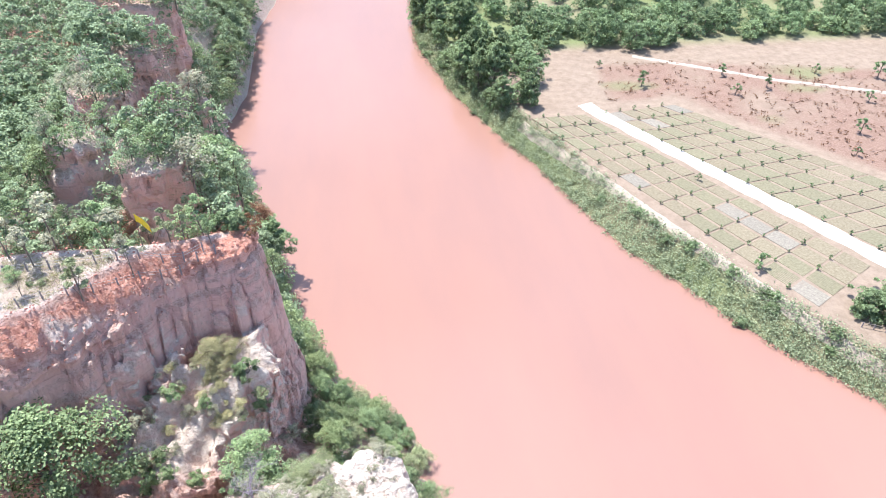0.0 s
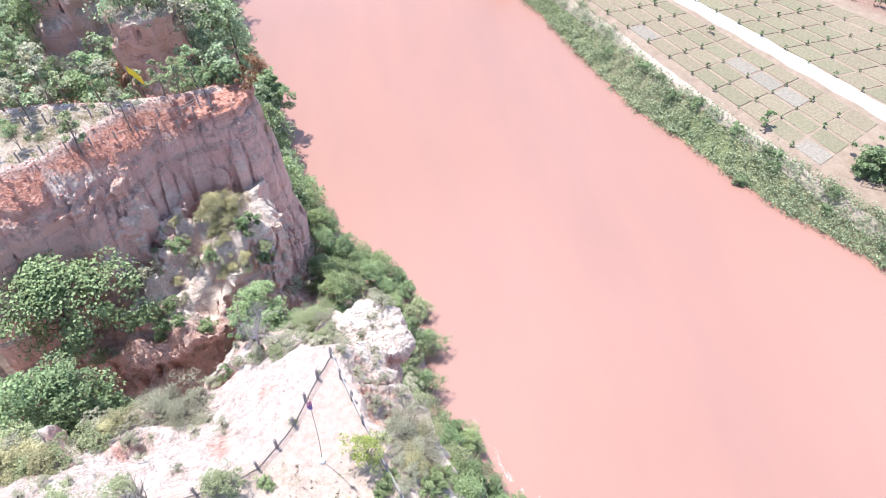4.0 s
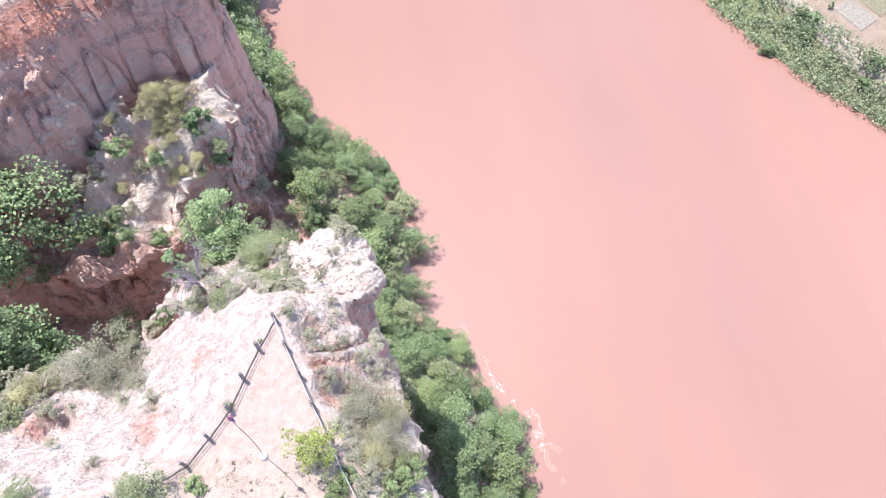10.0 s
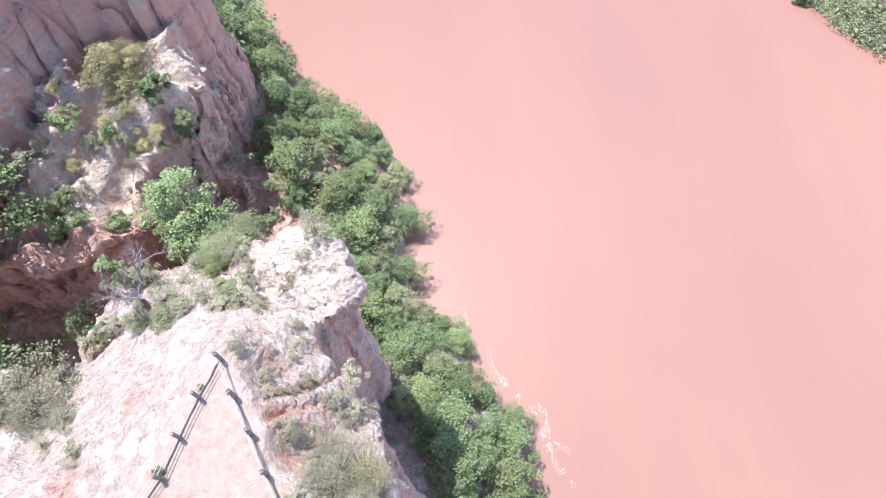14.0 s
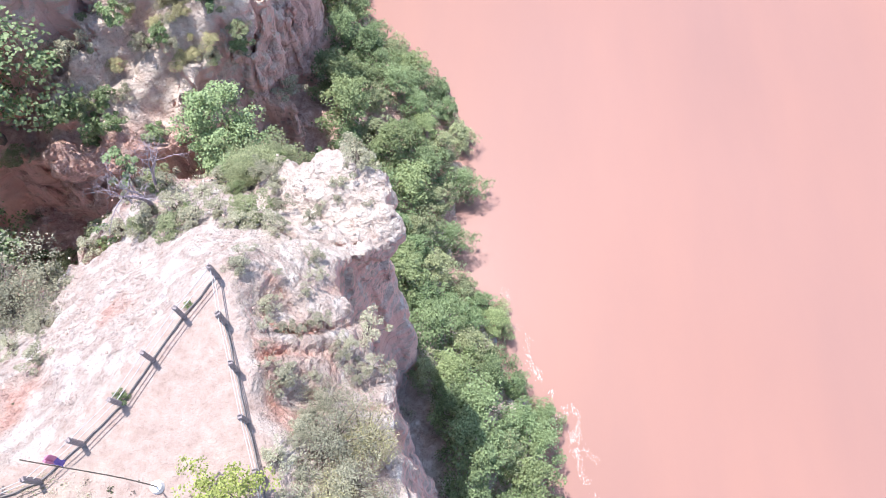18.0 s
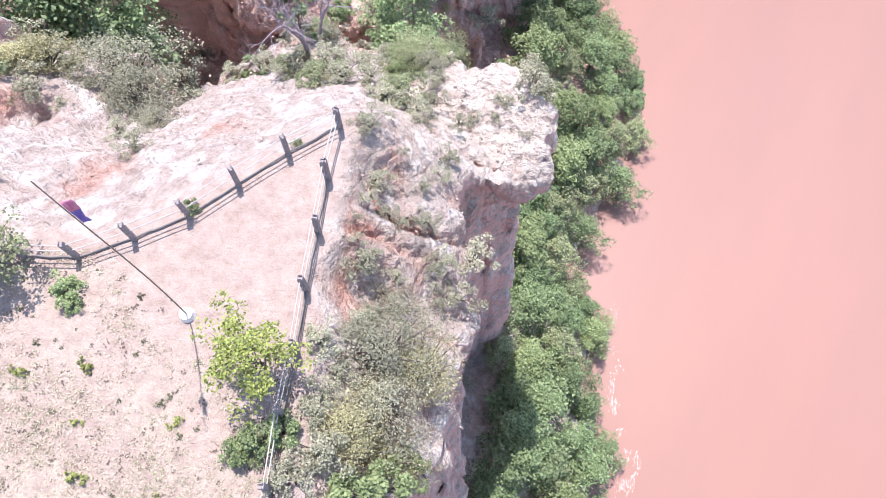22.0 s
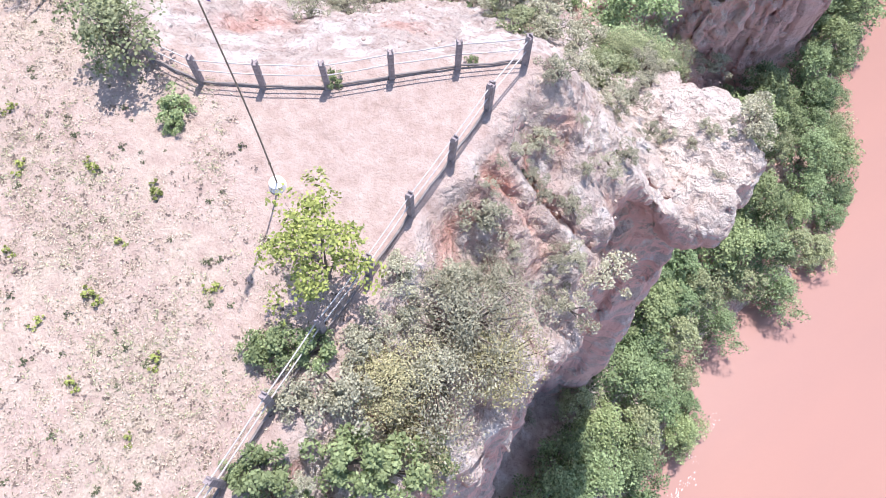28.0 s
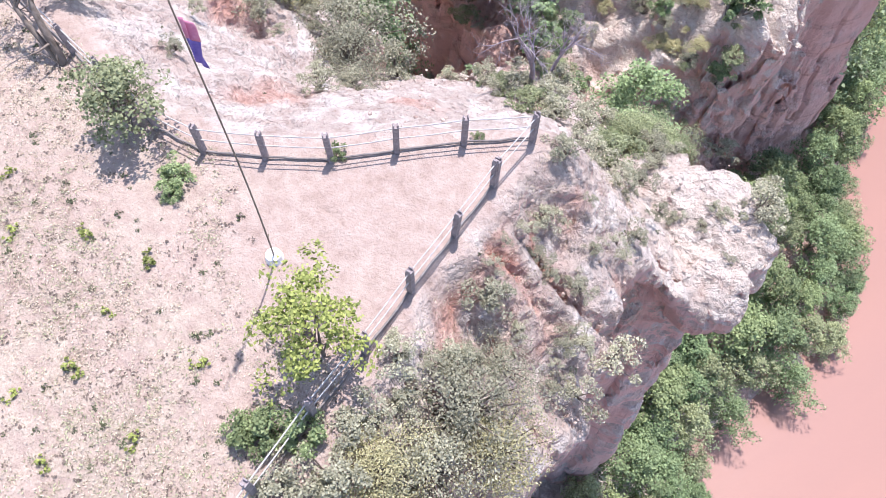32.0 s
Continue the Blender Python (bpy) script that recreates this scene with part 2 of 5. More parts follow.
M_dead = simple("bleached_dead_wood", [(0.3, (0.22, 0.18, 0.21)), (0.7, (0.42, 0.36, 0.41))], 8.0, 0.9, 0.3)
M_pole = simple("grey_bamboo", [(0.3, (0.14, 0.11, 0.085)), (0.7, (0.28, 0.23, 0.19))], 5.0, 0.7, 0.2)
M_white = simple("whitewashed_block", [(0.3, (0.60, 0.57, 0.55)), (0.7, (0.80, 0.78, 0.76))], 8.0, 0.9, 0.3)
M_blue = simple("blue_cloth", [(0.3, (0.10, 0.07, 0.30)), (0.7, (0.22, 0.16, 0.48))], 6.0, 0.8, 0.2)
M_redcloth = simple("red_cloth", [(0.3, (0.45, 0.13, 0.24)), (0.7, (0.62, 0.28, 0.40))], 6.0, 0.8, 0.2)
M_yellow = simple("yellow_cloth", [(0.3, (0.72, 0.46, 0.02)), (0.7, (0.85, 0.60, 0.06))], 6.0, 0.8, 0.1)
M_stone = simple("pale_stones", [(0.3, (0.28, 0.20, 0.17)), (0.7, (0.60, 0.49, 0.43))], 3.0, 0.95, 0.5, 0.05)
M_litter = simple("leaf_litter", [(0.3, (0.07, 0.05, 0.045)), (0.7, (0.20, 0.15, 0.12))], 5.0, 0.95, 0.2)
M_foam = simple("foam", [(0.3, (0.66, 0.50, 0.46)), (0.7, (0.85, 0.78, 0.75))], 8.0, 0.7, 0.1)
M_leaf = leaf_mat("green_leaves", (0.135, 0.185, 0.09), (0.30, 0.385, 0.20), 0.42)
M_leaf_dark = leaf_mat("dark_green_leaves", (0.11, 0.165, 0.08), (0.255, 0.335, 0.17), 0.4)
M_leaf_bright = leaf_mat("fresh_green_leaves", (0.165, 0.21, 0.095), (0.325, 0.39, 0.195), 0.4)
M_leaf_yellow = leaf_mat("yellow_green_leaves", (0.14, 0.175, 0.045), (0.33, 0.36, 0.11), 0.35)
M_leaf_olive = leaf_mat("olive_leaves", (0.20, 0.225, 0.12), (0.40, 0.435, 0.25), 0.4)
M_leaf_grey = leaf_mat("grey_green_leaves", (0.26, 0.255, 0.18), (0.48, 0.465, 0.345), 0.4)
M_leaf_weed = leaf_mat("dark_weed_leaves", (0.075, 0.085, 0.05), (0.18, 0.195, 0.11), 0.25)
M_leaf_rust = leaf_mat("rust_leaves", (0.12, 0.055, 0.035), (0.26, 0.14, 0.08))
M_leaf_wood = leaf_mat("woodland_leaves", (0.17, 0.225, 0.13), (0.37, 0.45, 0.275), 0.4)
M_leaf_scrub = leaf_mat("yellowed_scrub_leaves", (0.30, 0.28, 0.14), (0.55, 0.51, 0.31), 0.4)
M_straw = leaf_mat("dry_grass", (0.30, 0.245, 0.165), (0.60, 0.51, 0.40), 0.2)
M_twig = leaf_mat("grey_twigs", (0.22, 0.17, 0.17), (0.46, 0.38, 0.36), 0.05)
M_reed = leaf_mat("bank_reeds", (0.13, 0.165, 0.09), (0.29, 0.325, 0.2), 0.3)

# ---- the lie of the land ----
W = -41.0          # water level
FIELD = -36.9      # level of the fields across the river


def lattice(ix, iy, iz, seed):
    h = (ix.astype(np.int64) * 374761393 + iy.astype(np.int64) * 668265263 + iz.astype(np.int64) * 2147483647 + seed * 974711) & 0xFFFFFFFF
    h = ((h ^ (h >> 13)) * 1274126177) & 0xFFFFFFFF
    h = ((h ^ (h >> 16)) * 2246822519) & 0xFFFFFFFF
    return ((h >> 8) & 0xFFFF).astype(np.float32) / 32767.5 - 1.0


def vnoise(x, y, z, seed):
    """Smooth noise between -1 and 1."""
    fx, fy, fz = np.floor(x), np.floor(y), np.floor(z)
    u, v, w = x - fx, y - fy, z - fz
    u, v, w = (q * q * (3 - 2 * q) for q in (u, v, w))
    out = 0
    for a in (0, 1):
        for b in (0, 1):
            for c in (0, 1):
                k = (u if a else 1 - u) * (v if b else 1 - v) * (w if c else 1 - w)
                out = out + k * lattice(fx + a, fy + b, fz + c, seed)
    return out


def fbm(x, y, z, octaves, seed):
    out, amp = 0, 1.0
    for o in range(octaves):
        out = out + amp * vnoise(x * 2.03**o, y * 2.03**o, z * 2.03**o, seed + o)
        amp *= 0.5
    return out


def sd_poly(x, y, pts):
    """Signed distance to a polygon, negative inside."""
    d = np.full(np.shape(x), 1e9)
    inside = np.zeros(np.shape(x), bool)
    for (ax, ay), (bx, by) in zip(pts, pts[1:] + pts[:1]):
        ex, ey = bx - ax, by - ay
        t = np.clip(((x - ax) * ex + (y - ay) * ey) / (ex * ex + ey * ey + 1e-9), 0, 1)
        d = np.minimum(d, (x - ax - t * ex) ** 2 + (y - ay - t * ey) ** 2)
        if ay != by:
            inside ^= ((ay > y) != (by > y)) & (x < ex * (y - ay) / ey + ax)
    return np.where(inside, -1, 1) * np.sqrt(d)


SHORE = [(40, -90), (24, -30), (17.0, -4), (17.4, 2), (13.4, 7), (13.4, 11), (9.2, 14), (8.8, 19), (9.4, 24), (9.0, 33), (7, 36.5), (3, 39.5),
         (0, 44), (-3, 49), (-6.5, 55), (-9, 62), (-9.5, 70), (-14, 85), (-20, 102), (-24.5, 122), (-21, 140), (-21, 180), (-16, 207), (-4, 300), (30, 420), (120, 560), (500, 800)]
LEFT_LAND = SHORE + [(500, 1500), (-900, 1500), (-900, -90)]
FLAT = [(0.25, 0.35), (-1.6, -2.1), (-4.2, -6.1), (-6.6, -7.3), (-14, -8.0), (-90, -12), (-90, -90), (16, -90), (8.5, -24), (4.4, -10), (2.0, -4.6), (0.75, -1.2)]
EDGE = [(20, -90), (9.5, -24), (7.7, -14), (7.2, -6.5), (5.8, -2.7), (4.5, -0.1), (3.5, 1.8), (3.7, 3.1), (4.7, 4.4), (5.6, 5.4), (5.4, 6.8), (4.4, 8.5), (3.4, 9.6), (2.0, 10.0), (0.9, 9.2),
        (-1, 10), (-4, 9.2), (-7.2, 8.4), (-10, 6.2), (-12.1, 3.6), (-14.3, 4.3), (-17, 2.6), (-20.6, 2.7), (-26, 1), (-40, -3), (-90, -10), (-90, -90)]
RED = [(-90, 4), (-40, 16.5), (-34, 19), (-28, 23.2), (-24, 25.2), (-21.5, 28.5), (-18, 32.5), (-14, 35), (-10.8, 35.4), (-8.8, 36.4), (-8.0, 39), (-8.6, 41),
       (-12, 41.2), (-16, 39.8), (-21.5, 38.4), (-32, 37.4), (-90, 40)]
CREST = [(-22.5, 23.6, -20.8), (-20.9, 25.4, -19.5), (-19.3, 27.6, -18.0), (-18.3, 29.2, -17.3), (-17.4, 30.0, -17.0), (-15.8, 31.0, -17.0), (-14.0, 32.2, -16.6), (-12.2, 32.0, -17.3), (-10.4, 32.2, -17.5), (-8.5, 32.8, -16.9)]
RIDGE = [(-22.5, 24.2), (-20.5, 26.6), (-19.5, 28.9), (-18.4, 30.5), (-16.3, 31.8), (-14.2, 33.0), (-12.0, 32.8), (-10.2, 33.2), (-8.3, 35.6), (-7.3, 33.0), (-7.6, 29.5), (-7.4, 26.0), (-10.5, 23.8), (-14, 22.4), (-18, 20.8), (-22.5, 20.4)]
FIN = [(-9.6, 36.5), (-7.9, 35.5), (-7.2, 32.5), (-6.2, 28.5), (-5.2, 24.6), (-6.6, 24.4), (-8.0, 28.6), (-9.0, 32.5)]
TERRACE = [(-60, 18), (-34, 18), (-26, 17.8), (-21, 17.2), (-17, 18.6), (-13.5, 21.2), (-10.5, 24), (-7.2, 25.4), (-6.4, 29), (-9, 33), (-30, 33)]
BLOCK = [(-25.6, 25.0), (-23.2, 24.9), (-21.2, 26.7), (-20.2, 29.0), (-21.4, 29.6), (-23.4, 27.6), (-25.6, 26.6)]


UNDERCUT = {id(EDGE): 1.3, id(TERRACE): 2.2}   # how far the wall falls back below its lip, in metres
SLOPED = {id(RED): 0.1}   # how far the upper seven metres of the wall lean back, metres a metre
FLUTED = {id(RED): 0.0, id(EDGE): 0.6, id(RIDGE): 1.6, id(FIN): 1.3}   # how deep the wall is grooved; 0: a plane scarp with narrow grooves


def inland(x, y):
    return -sd_poly(x, y, LEFT_LAND)


def hills(x, y):
    d = np.maximum(inland(x, y), 0)
    up = W - 0.6 + 22 * (1 - np.exp(-d * 0.085)) + 0.12 * np.maximum(y - 80, 0) * np.clip(d / 25, 0, 1)
    return np.where(inland(x, y) > 0, up, W - 0.6 + np.maximum(inland(x, y), -8) * 0.5) + fbm(x / 22, y / 22, 0 * x, 3, 301) * 2.2 * np.clip(d / 10, 0, 1)


def talus(x, y):
    d = inland(x, y)
    low = np.where(d > 0, W - 0.6 + 13.0 * (1 - np.exp(-np.maximum(d, 0) * 0.07)), W - 0.6 + np.maximum(d, -8) * 0.5)
    low = low - 6.0 * np.clip((-8 - x) / 4, 0, 1) * np.clip((y - 5) / 4, 0, 1) * np.clip((24 - y) / 4, 0, 1)
    far = np.clip((y - 41) / 7, 0, 1)
    return low * (1 - far) + hills(x, y) * far


def gully_cut(x, y):
    """Narrow washed-out channels that run down from the fence to the cliff edge, 0 to 1 deep."""
    along, across = 0.93 * x + 0.35 * y, 0.93 * y - 0.35 * x
    bend = across + 0.5 * vnoise(along / 1.6, across / 1.6, 0 * x, 163)
    cut = np.clip(1 - np.abs(vnoise(bend / 1.25, along / 6.0, 0 * x, 161)) / 0.22, 0, 1)
    return cut * np.clip((sd_poly(x, y, FLAT) - 0.25) / 0.5, 0, 1) * np.clip((x - 0.2) / 0.6, 0, 1) * np.clip((6 - y) / 2, 0, 1)


def flat_top(x, y):
    """The fenced viewpoint and the slopes that fall from it to the cliff edge."""
    d = np.maximum(sd_poly(x, y, FLAT), 0)
    steep = 0.86 + 0.45 * np.clip(y / 4, 0, 1) * np.clip((x + 6) / 5, 0, 1)
    z = -steep * np.maximum(d - 0.15, 0)
    for px, py, pr, deep in ((-12.6, 3.4, 1.9, 4.5), (-9.0, 4.6, 1.2, 2.2), (-19.5, 1.6, 1.5, 3.0), (-18.4, -1.0, 1.7, 4.0), (-13.2, -2.6, 0.9, 1.2), (2.9, -4.0, 0.9, 0.8), (1.9, -0.6, 0.7, 0.7)):
        z = z - deep * np.clip((pr - np.hypot(x - px, y - py)) / 0.7 + 0.5, 0, 1)
    z = z - 0.75 * gully_cut(x, y)
    spur = -6.6 - 0.10 * ((x - 3.2) ** 2 + (y - 7.6) ** 2) - 0.25 * np.maximum(y - 8, 0)
    return np.maximum(z, np.where(y > 2, spur, -99))


def red_top(x, y):
    sd = sd_poly(x, y, RED)
    return -5.0 - 2.4 * np.clip((x + 28) / 19, 0, 1) - 1.35 * np.maximum(sd + 2.6, 0) * np.clip((-9 - x) / 8, 0.15, 1)


def ridge_top(x, y):
    """A jagged crest in front of the red cliff, falling southward in broken steps."""
    away, crest = np.full(np.shape(x), 1e9), np.zeros(np.shape(x))
    for (ax, ay, az), (bx, by, bz) in zip(CREST, CREST[1:]):
        ex, ey = bx - ax, by - ay
        t = np.clip(((x - ax) * ex + (y - ay) * ey) / (ex * ex + ey * ey), 0, 1)
        d = np.hypot(x - ax - t * ex, y - ay - t * ey)
        crest, away = np.where(d < away, az + t * (bz - az), crest), np.minimum(away, d)
    jag = 1.5 * (0.5 - np.abs(vnoise(x / 1.5, y / 1.5, 0 * x, 131))) + 0.9 * vnoise(x / 2.6, y / 2.6, 0 * x, 133)
    step = 0.8 * np.sin(away * 1.7 + 2 * vnoise(x / 4, y / 4, 0 * x, 135))
    return crest + jag * np.exp(-away / 3.5) + np.minimum(step, 0.5) * np.clip(away / 2, 0, 1) - 0.62 * away + np.clip(away / 3, 0, 1) * 1.2 * vnoise(x / 2.2, y / 2.2, 0 * x, 137)


def terrace_top(x, y):
    return -22.5 - 0.33 * np.clip(x + 22, 0, 20) - 3.2 * np.clip((-22 - x) / 3, 0, 1) + 1.7 * fbm(x / 3.4, y / 3.4, 0 * x, 3, 141)


def surface_nets(f, origin, step):
    """Vertices and quads of the zero surface of a block of samples, negative inside."""
    inside = f < 0
    n = [s - 1 for s in f.shape]
    corner = [(a, b, c) for a in (0, 1) for b in (0, 1) for c in (0, 1)]
    count = np.zeros(n, np.int8)
    for a, b, c in corner:
        count += inside[a:a + n[0], b:b + n[1], c:c + n[2]]
    ci, cj, ck = np.nonzero((count > 0) & (count < 8))
    index = np.full(n, -1, np.int32)
    index[ci, cj, ck] = np.arange(len(ci))
    total, hits = np.zeros((len(ci), 3)), np.zeros(len(ci))
    for p in corner:
        for ax in range(3):
            if p[ax] == 0:
                q = list(p)
                q[ax] = 1
                fa, fb = f[ci + p[0], cj + p[1], ck + p[2]], f[ci + q[0], cj + q[1], ck + q[2]]
                cross = (fa < 0) != (fb < 0)
                t = np.where(cross, fa / np.where(cross, fa - fb, 1), 0)
                at = np.tile(np.array(p, float), (len(ci), 1))
                at[:, ax] = t
                total += at * cross[:, None]
                hits += cross
    verts = (np.stack([ci, cj, ck], 1) + total / hits[:, None]) * step + np.array(origin)
    quads = []
    for ax in range(3):
        u, v = (ax + 1) % 3, (ax + 2) % 3
        lo = [slice(None)] * 3
        hi = [slice(None)] * 3
        lo[ax], hi[ax] = slice(0, -1), slice(1, None)
        change = inside[tuple(lo)] != inside[tuple(hi)]
        e = np.stack(np.nonzero(change), 1)
        e = e[(e[:, u] > 0) & (e[:, v] > 0) & (e[:, u] < n[u]) & (e[:, v] < n[v])]
        first = inside[e[:, 0], e[:, 1], e[:, 2]]
        ring = []
        for du, dv in ((1, 1), (0, 1), (0, 0), (1, 0)):
            c = e.copy()
            c[:, u] -= du
            c[:, v] -= dv
            ring.append(index[c[:, 0], c[:, 1], c[:, 2]])
        q = np.stack(ring, 1)
        q[~first] = q[~first][:, ::-1]
        quads.append(q)
    return verts, np.concatenate(quads)


def mesh_of(name, verts, faces, material, smooth=False):
    """A mesh from arrays of vertices and equal-sized faces."""
    verts, faces = np.asarray(verts, np.float32), np.asarray(faces, np.int32)
    me = bpy.data.meshes.new(name)
    k = faces.shape[1]
    me.vertices.add(len(verts))
    me.vertices.foreach_set("co", verts.ravel())
    me.loops.add(faces.size)
    me.loops.foreach_set("vertex_index", faces.ravel())
    me.polygons.add(len(faces))
    me.polygons.foreach_set("loop_start", np.arange(0, faces.size, k, dtype=np.int32))
    if smooth:
        me.polygons.foreach_set("use_smooth", np.ones(len(faces), bool))
    me.update(calc_edges=True)
    if material:
        me.materials.append(material)
    return me


def set_attr(me, name, values):
    a = me.attributes.new(name, "FLOAT", "POINT")
    a.data.foreach_set("value", np.asarray(values, np.float32))


def main_body(v, q):
    """The largest connected piece of a mesh."""
    tag = np.arange(len(v))
    for k in range(400):
        low = tag.copy()
        np.minimum.at(low, q.ravel(), np.repeat(tag[q].min(1), 4))
        low = low[low]
        if (low == tag).all():
            break
        tag = low
    keep = tag == np.bincount(tag).argmax()
    index = np.cumsum(keep) - 1
    return v[keep], index[q[keep[q[:, 0]]]]


def crumbled(v, q, near):
    """Quads for which near() holds are cut in four, and their corners pushed in and out into lumps and cracks."""
    pick = near(v[q].mean(1))
    keep, cut = q[~pick], q[pick]
    edge = np.sort(np.stack([cut, np.roll(cut, -1, 1)], -1).reshape(-1, 2), 1)
    pairs, back = np.unique(edge, axis=0, return_inverse=True)
    mids = len(v) + back.reshape(-1, 4)
    hearts = len(v) + len(pairs) + np.arange(len(cut))
    out = np.concatenate([v, (v[pairs[:, 0]] + v[pairs[:, 1]]) / 2, v[cut].mean(1)])
    four = np.concatenate([np.stack([cut[:, k], mids[:, k], hearts, mids[:, k - 1]], 1) for k in range(4)])
    face = np.cross(out[four[:, 2]] - out[four[:, 0]], out[four[:, 3]] - out[four[:, 1]])
    nrm = np.zeros_like(out)
    for k in range(4):
        np.add.at(nrm, four[:, k], face)
    nrm /= np.linalg.norm(nrm, axis=1)[:, None] + 1e-9
    on = np.linalg.norm(nrm, axis=1) > 0.5
    x, y, z = out[on].T
    calm = np.clip(sd_poly(x, y, FLAT) / 0.8, 0, 1)
    push = (0.30 - np.abs(vnoise(x / 0.62, y / 0.62, z / 0.75, 171))) * 0.13 + (0.3 - np.abs(vnoise(x / 0.31, y / 0.31, z / 0.4, 173))) * 0.10 + vnoise(x / 0.17, y / 0.17, z / 0.17, 175) * 0.05
    out[on] += nrm[on] * (push * calm)[:, None]
    return out, np.concatenate([keep, four])


def land_block(name, lo, hi, step, mesas, floor, label, rough=1.0, crumble=None):
    """Solid ground: flat-topped bodies with fluted walls standing on a floor; the zero surface of their union."""
    n = [int(round((b - a) / step)) + 1 for a, b in zip(lo, hi)]
    xs, ys, zs = (lo[a] + step * np.arange(n[a]) for a in range(3))
    X, Y = np.meshgrid(xs, ys, indexing="ij")
    fl = floor(X, Y)
    flat = [(sd_poly(X, Y, poly), top(X, Y), lean, UNDERCUT.get(id(poly), 0.0), FLUTED.get(id(poly), 1.0), SLOPED.get(id(poly), 0.0)) for poly, top, lean in mesas]
    f = np.empty(n, np.float32)
    Z = zs[None, None, :]
    f[:] = (Z - fl[:, :, None]) * 0.75
    for sd, top, lean, under, flutes, back in flat:
        depth = top[:, :, None] - Z
        np.minimum(f, np.maximum(sd[:, :, None] - lean * np.maximum(depth, 0) - back * np.clip(depth, 0, 7) + under * np.clip((depth - 1.0) / 1.5, 0, 1), -0.75 * depth), out=f)
    i, j, k = np.nonzero(np.abs(f) < 2.2 * rough)
    x, y, z = xs[i], ys[j], zs[k]
    flute = (1 - 2 * np.abs(vnoise(x / 1.9, y / 1.9, z / 10.0, 11))) * 0.42 + fbm(x / 0.95, y / 0.95, z / 5.0, 2, 13) * 0.3 + fbm(x / 5, y / 5, z / 6, 2, 31) * 0.9
    lumps = (0.4 - np.abs(vnoise(x / 1.15, y / 1.15, z / 1.0, 51))) * 0.42 + vnoise(x / 0.55, y / 0.55, z / 0.5, 53) * 0.2
    beds = np.tanh(3.5 * vnoise(x / 14, y / 14, z / 1.15, 71)) * 0.2
    cleft = 0.6 * np.exp(-(vnoise(x / 1.5, y / 1.5, z / 9.0, 73) / 0.13) ** 2) + 0.5 * np.exp(-(vnoise(x / 0.85, y / 0.85, z / 12.0, 75) / 0.14) ** 2)
    wall = (flute + beds + cleft) * rough + lumps
    groove = 0.75 * np.exp(-(vnoise(x / 1.25, y / 1.25, z / 22.0, 77) / 0.11) ** 2) * np.clip(1.1 + 0.8 * vnoise(x / 4, y / 4, z / 3.5, 79), 0, 1)
    scarp = 0.35 * flute + 1.3 * beds + groove + 0.3 * lumps + lumps * 1.6 * np.clip((z + 11.5) / 2, 0, 1)
    tops = fbm(x / 2.6, y / 2.6, z * 0, 3, 91)
    g = (z - fl[i, j] - tops * 0.8 * rough) * 0.75 + lumps
    for sd, top, lean, under, flutes, back in flat:
        depth = top[i, j] - z
        calm = np.where((top[i, j] > -7.7) & (y > 24) & (y < 49), 0.2, np.clip(-top[i, j] / 3.5, 0.03, 0.9))
        g = np.minimum(g, np.maximum(sd[i, j] + (wall * flutes if flutes else scarp) - lean * np.maximum(depth, 0) - back * np.clip(depth, 0, 7) + under * np.clip((depth - 1.0) / 1.5, 0, 1), -0.75 * depth + calm * (tops * 0.42 * rough + 0.45 * lumps)))
    f[i, j, k] = g
    f[:, :, 0] = -1
    v, q = main_body(*surface_nets(f, lo, step))
    if crumble is not None:
        v, q = crumbled(v, q, crumble)
    me = mesh_of(name, v, q, M_ground, True)
    c = v[q[:, 0]]
    me.polygons.foreach_set("use_smooth", (sd_poly(c[:, 0], c[:, 1], FLAT) < 0.4) & (c[:, 2] > -1.5))
    ob = tagged(new(name, me), label, "ground", kind="structure")
    return ob, v


near, nv = land_block("ground_gully", (-34, -24, -43.5), (19, 50, 2), 0.24,
                      [(EDGE, flat_top, 0.07), (RED, red_top, 0.10), (TERRACE, terrace_top, 0.25), (RIDGE, ridge_top, 0.12),
                       (FIN, lambda x, y: -16.9 - 1.75 * np.maximum(33.4 - y, 0) + 0.9 * vnoise(x / 1.1, y / 1.1, 0 * x, 145), 0.06), (BLOCK, lambda x, y: -10.2 - 0.5 * np.maximum(27.5 - y, 0) + 0.9 * vnoise(x / 1.5, y / 1.5, 0 * x, 147), 0.12)],
                      talus, "pale eroded clay promontory and red cliff above the river",
                      crumble=lambda c: (c[:, 0] > -16) & (c[:, 1] < 11.5) & (c[:, 2] > -17) & (sd_poly(c[:, 0], c[:, 1], FLAT) > 0.1))
X, Y, Z = nv.T
redness = np.clip((Z + 10.8 + 1.2 * fbm(X / 3, Y / 3, 0 * X, 2, 77)) / 2.0, 0, 1) * np.clip((Y - 21) / 3, 0, 1) * np.clip((-sd_poly(X, Y, RED) + 4.5) / 1.0, 0, 1)
redness *= np.clip((sd_poly(X, Y, RED) + 3.0) / 1.0, 0.1, 1)
block_sd = sd_poly(X, Y, BLOCK)
redness *= np.clip((block_sd + 0.4) / 0.8, 0.15, 1)
redness = np.maximum(redness, 0.45 * (Y > 20) * (Z < -9))
# ridge and fin walls below the crest: darker, redder colour in place of shade
redness = np.maximum(redness, 0.4 * np.clip(1.5 - np.minimum(sd_poly(X, Y, RIDGE), sd_poly(X, Y, FIN)), 0, 1) * np.clip((-20.5 - Z) / 2, 0, 1))
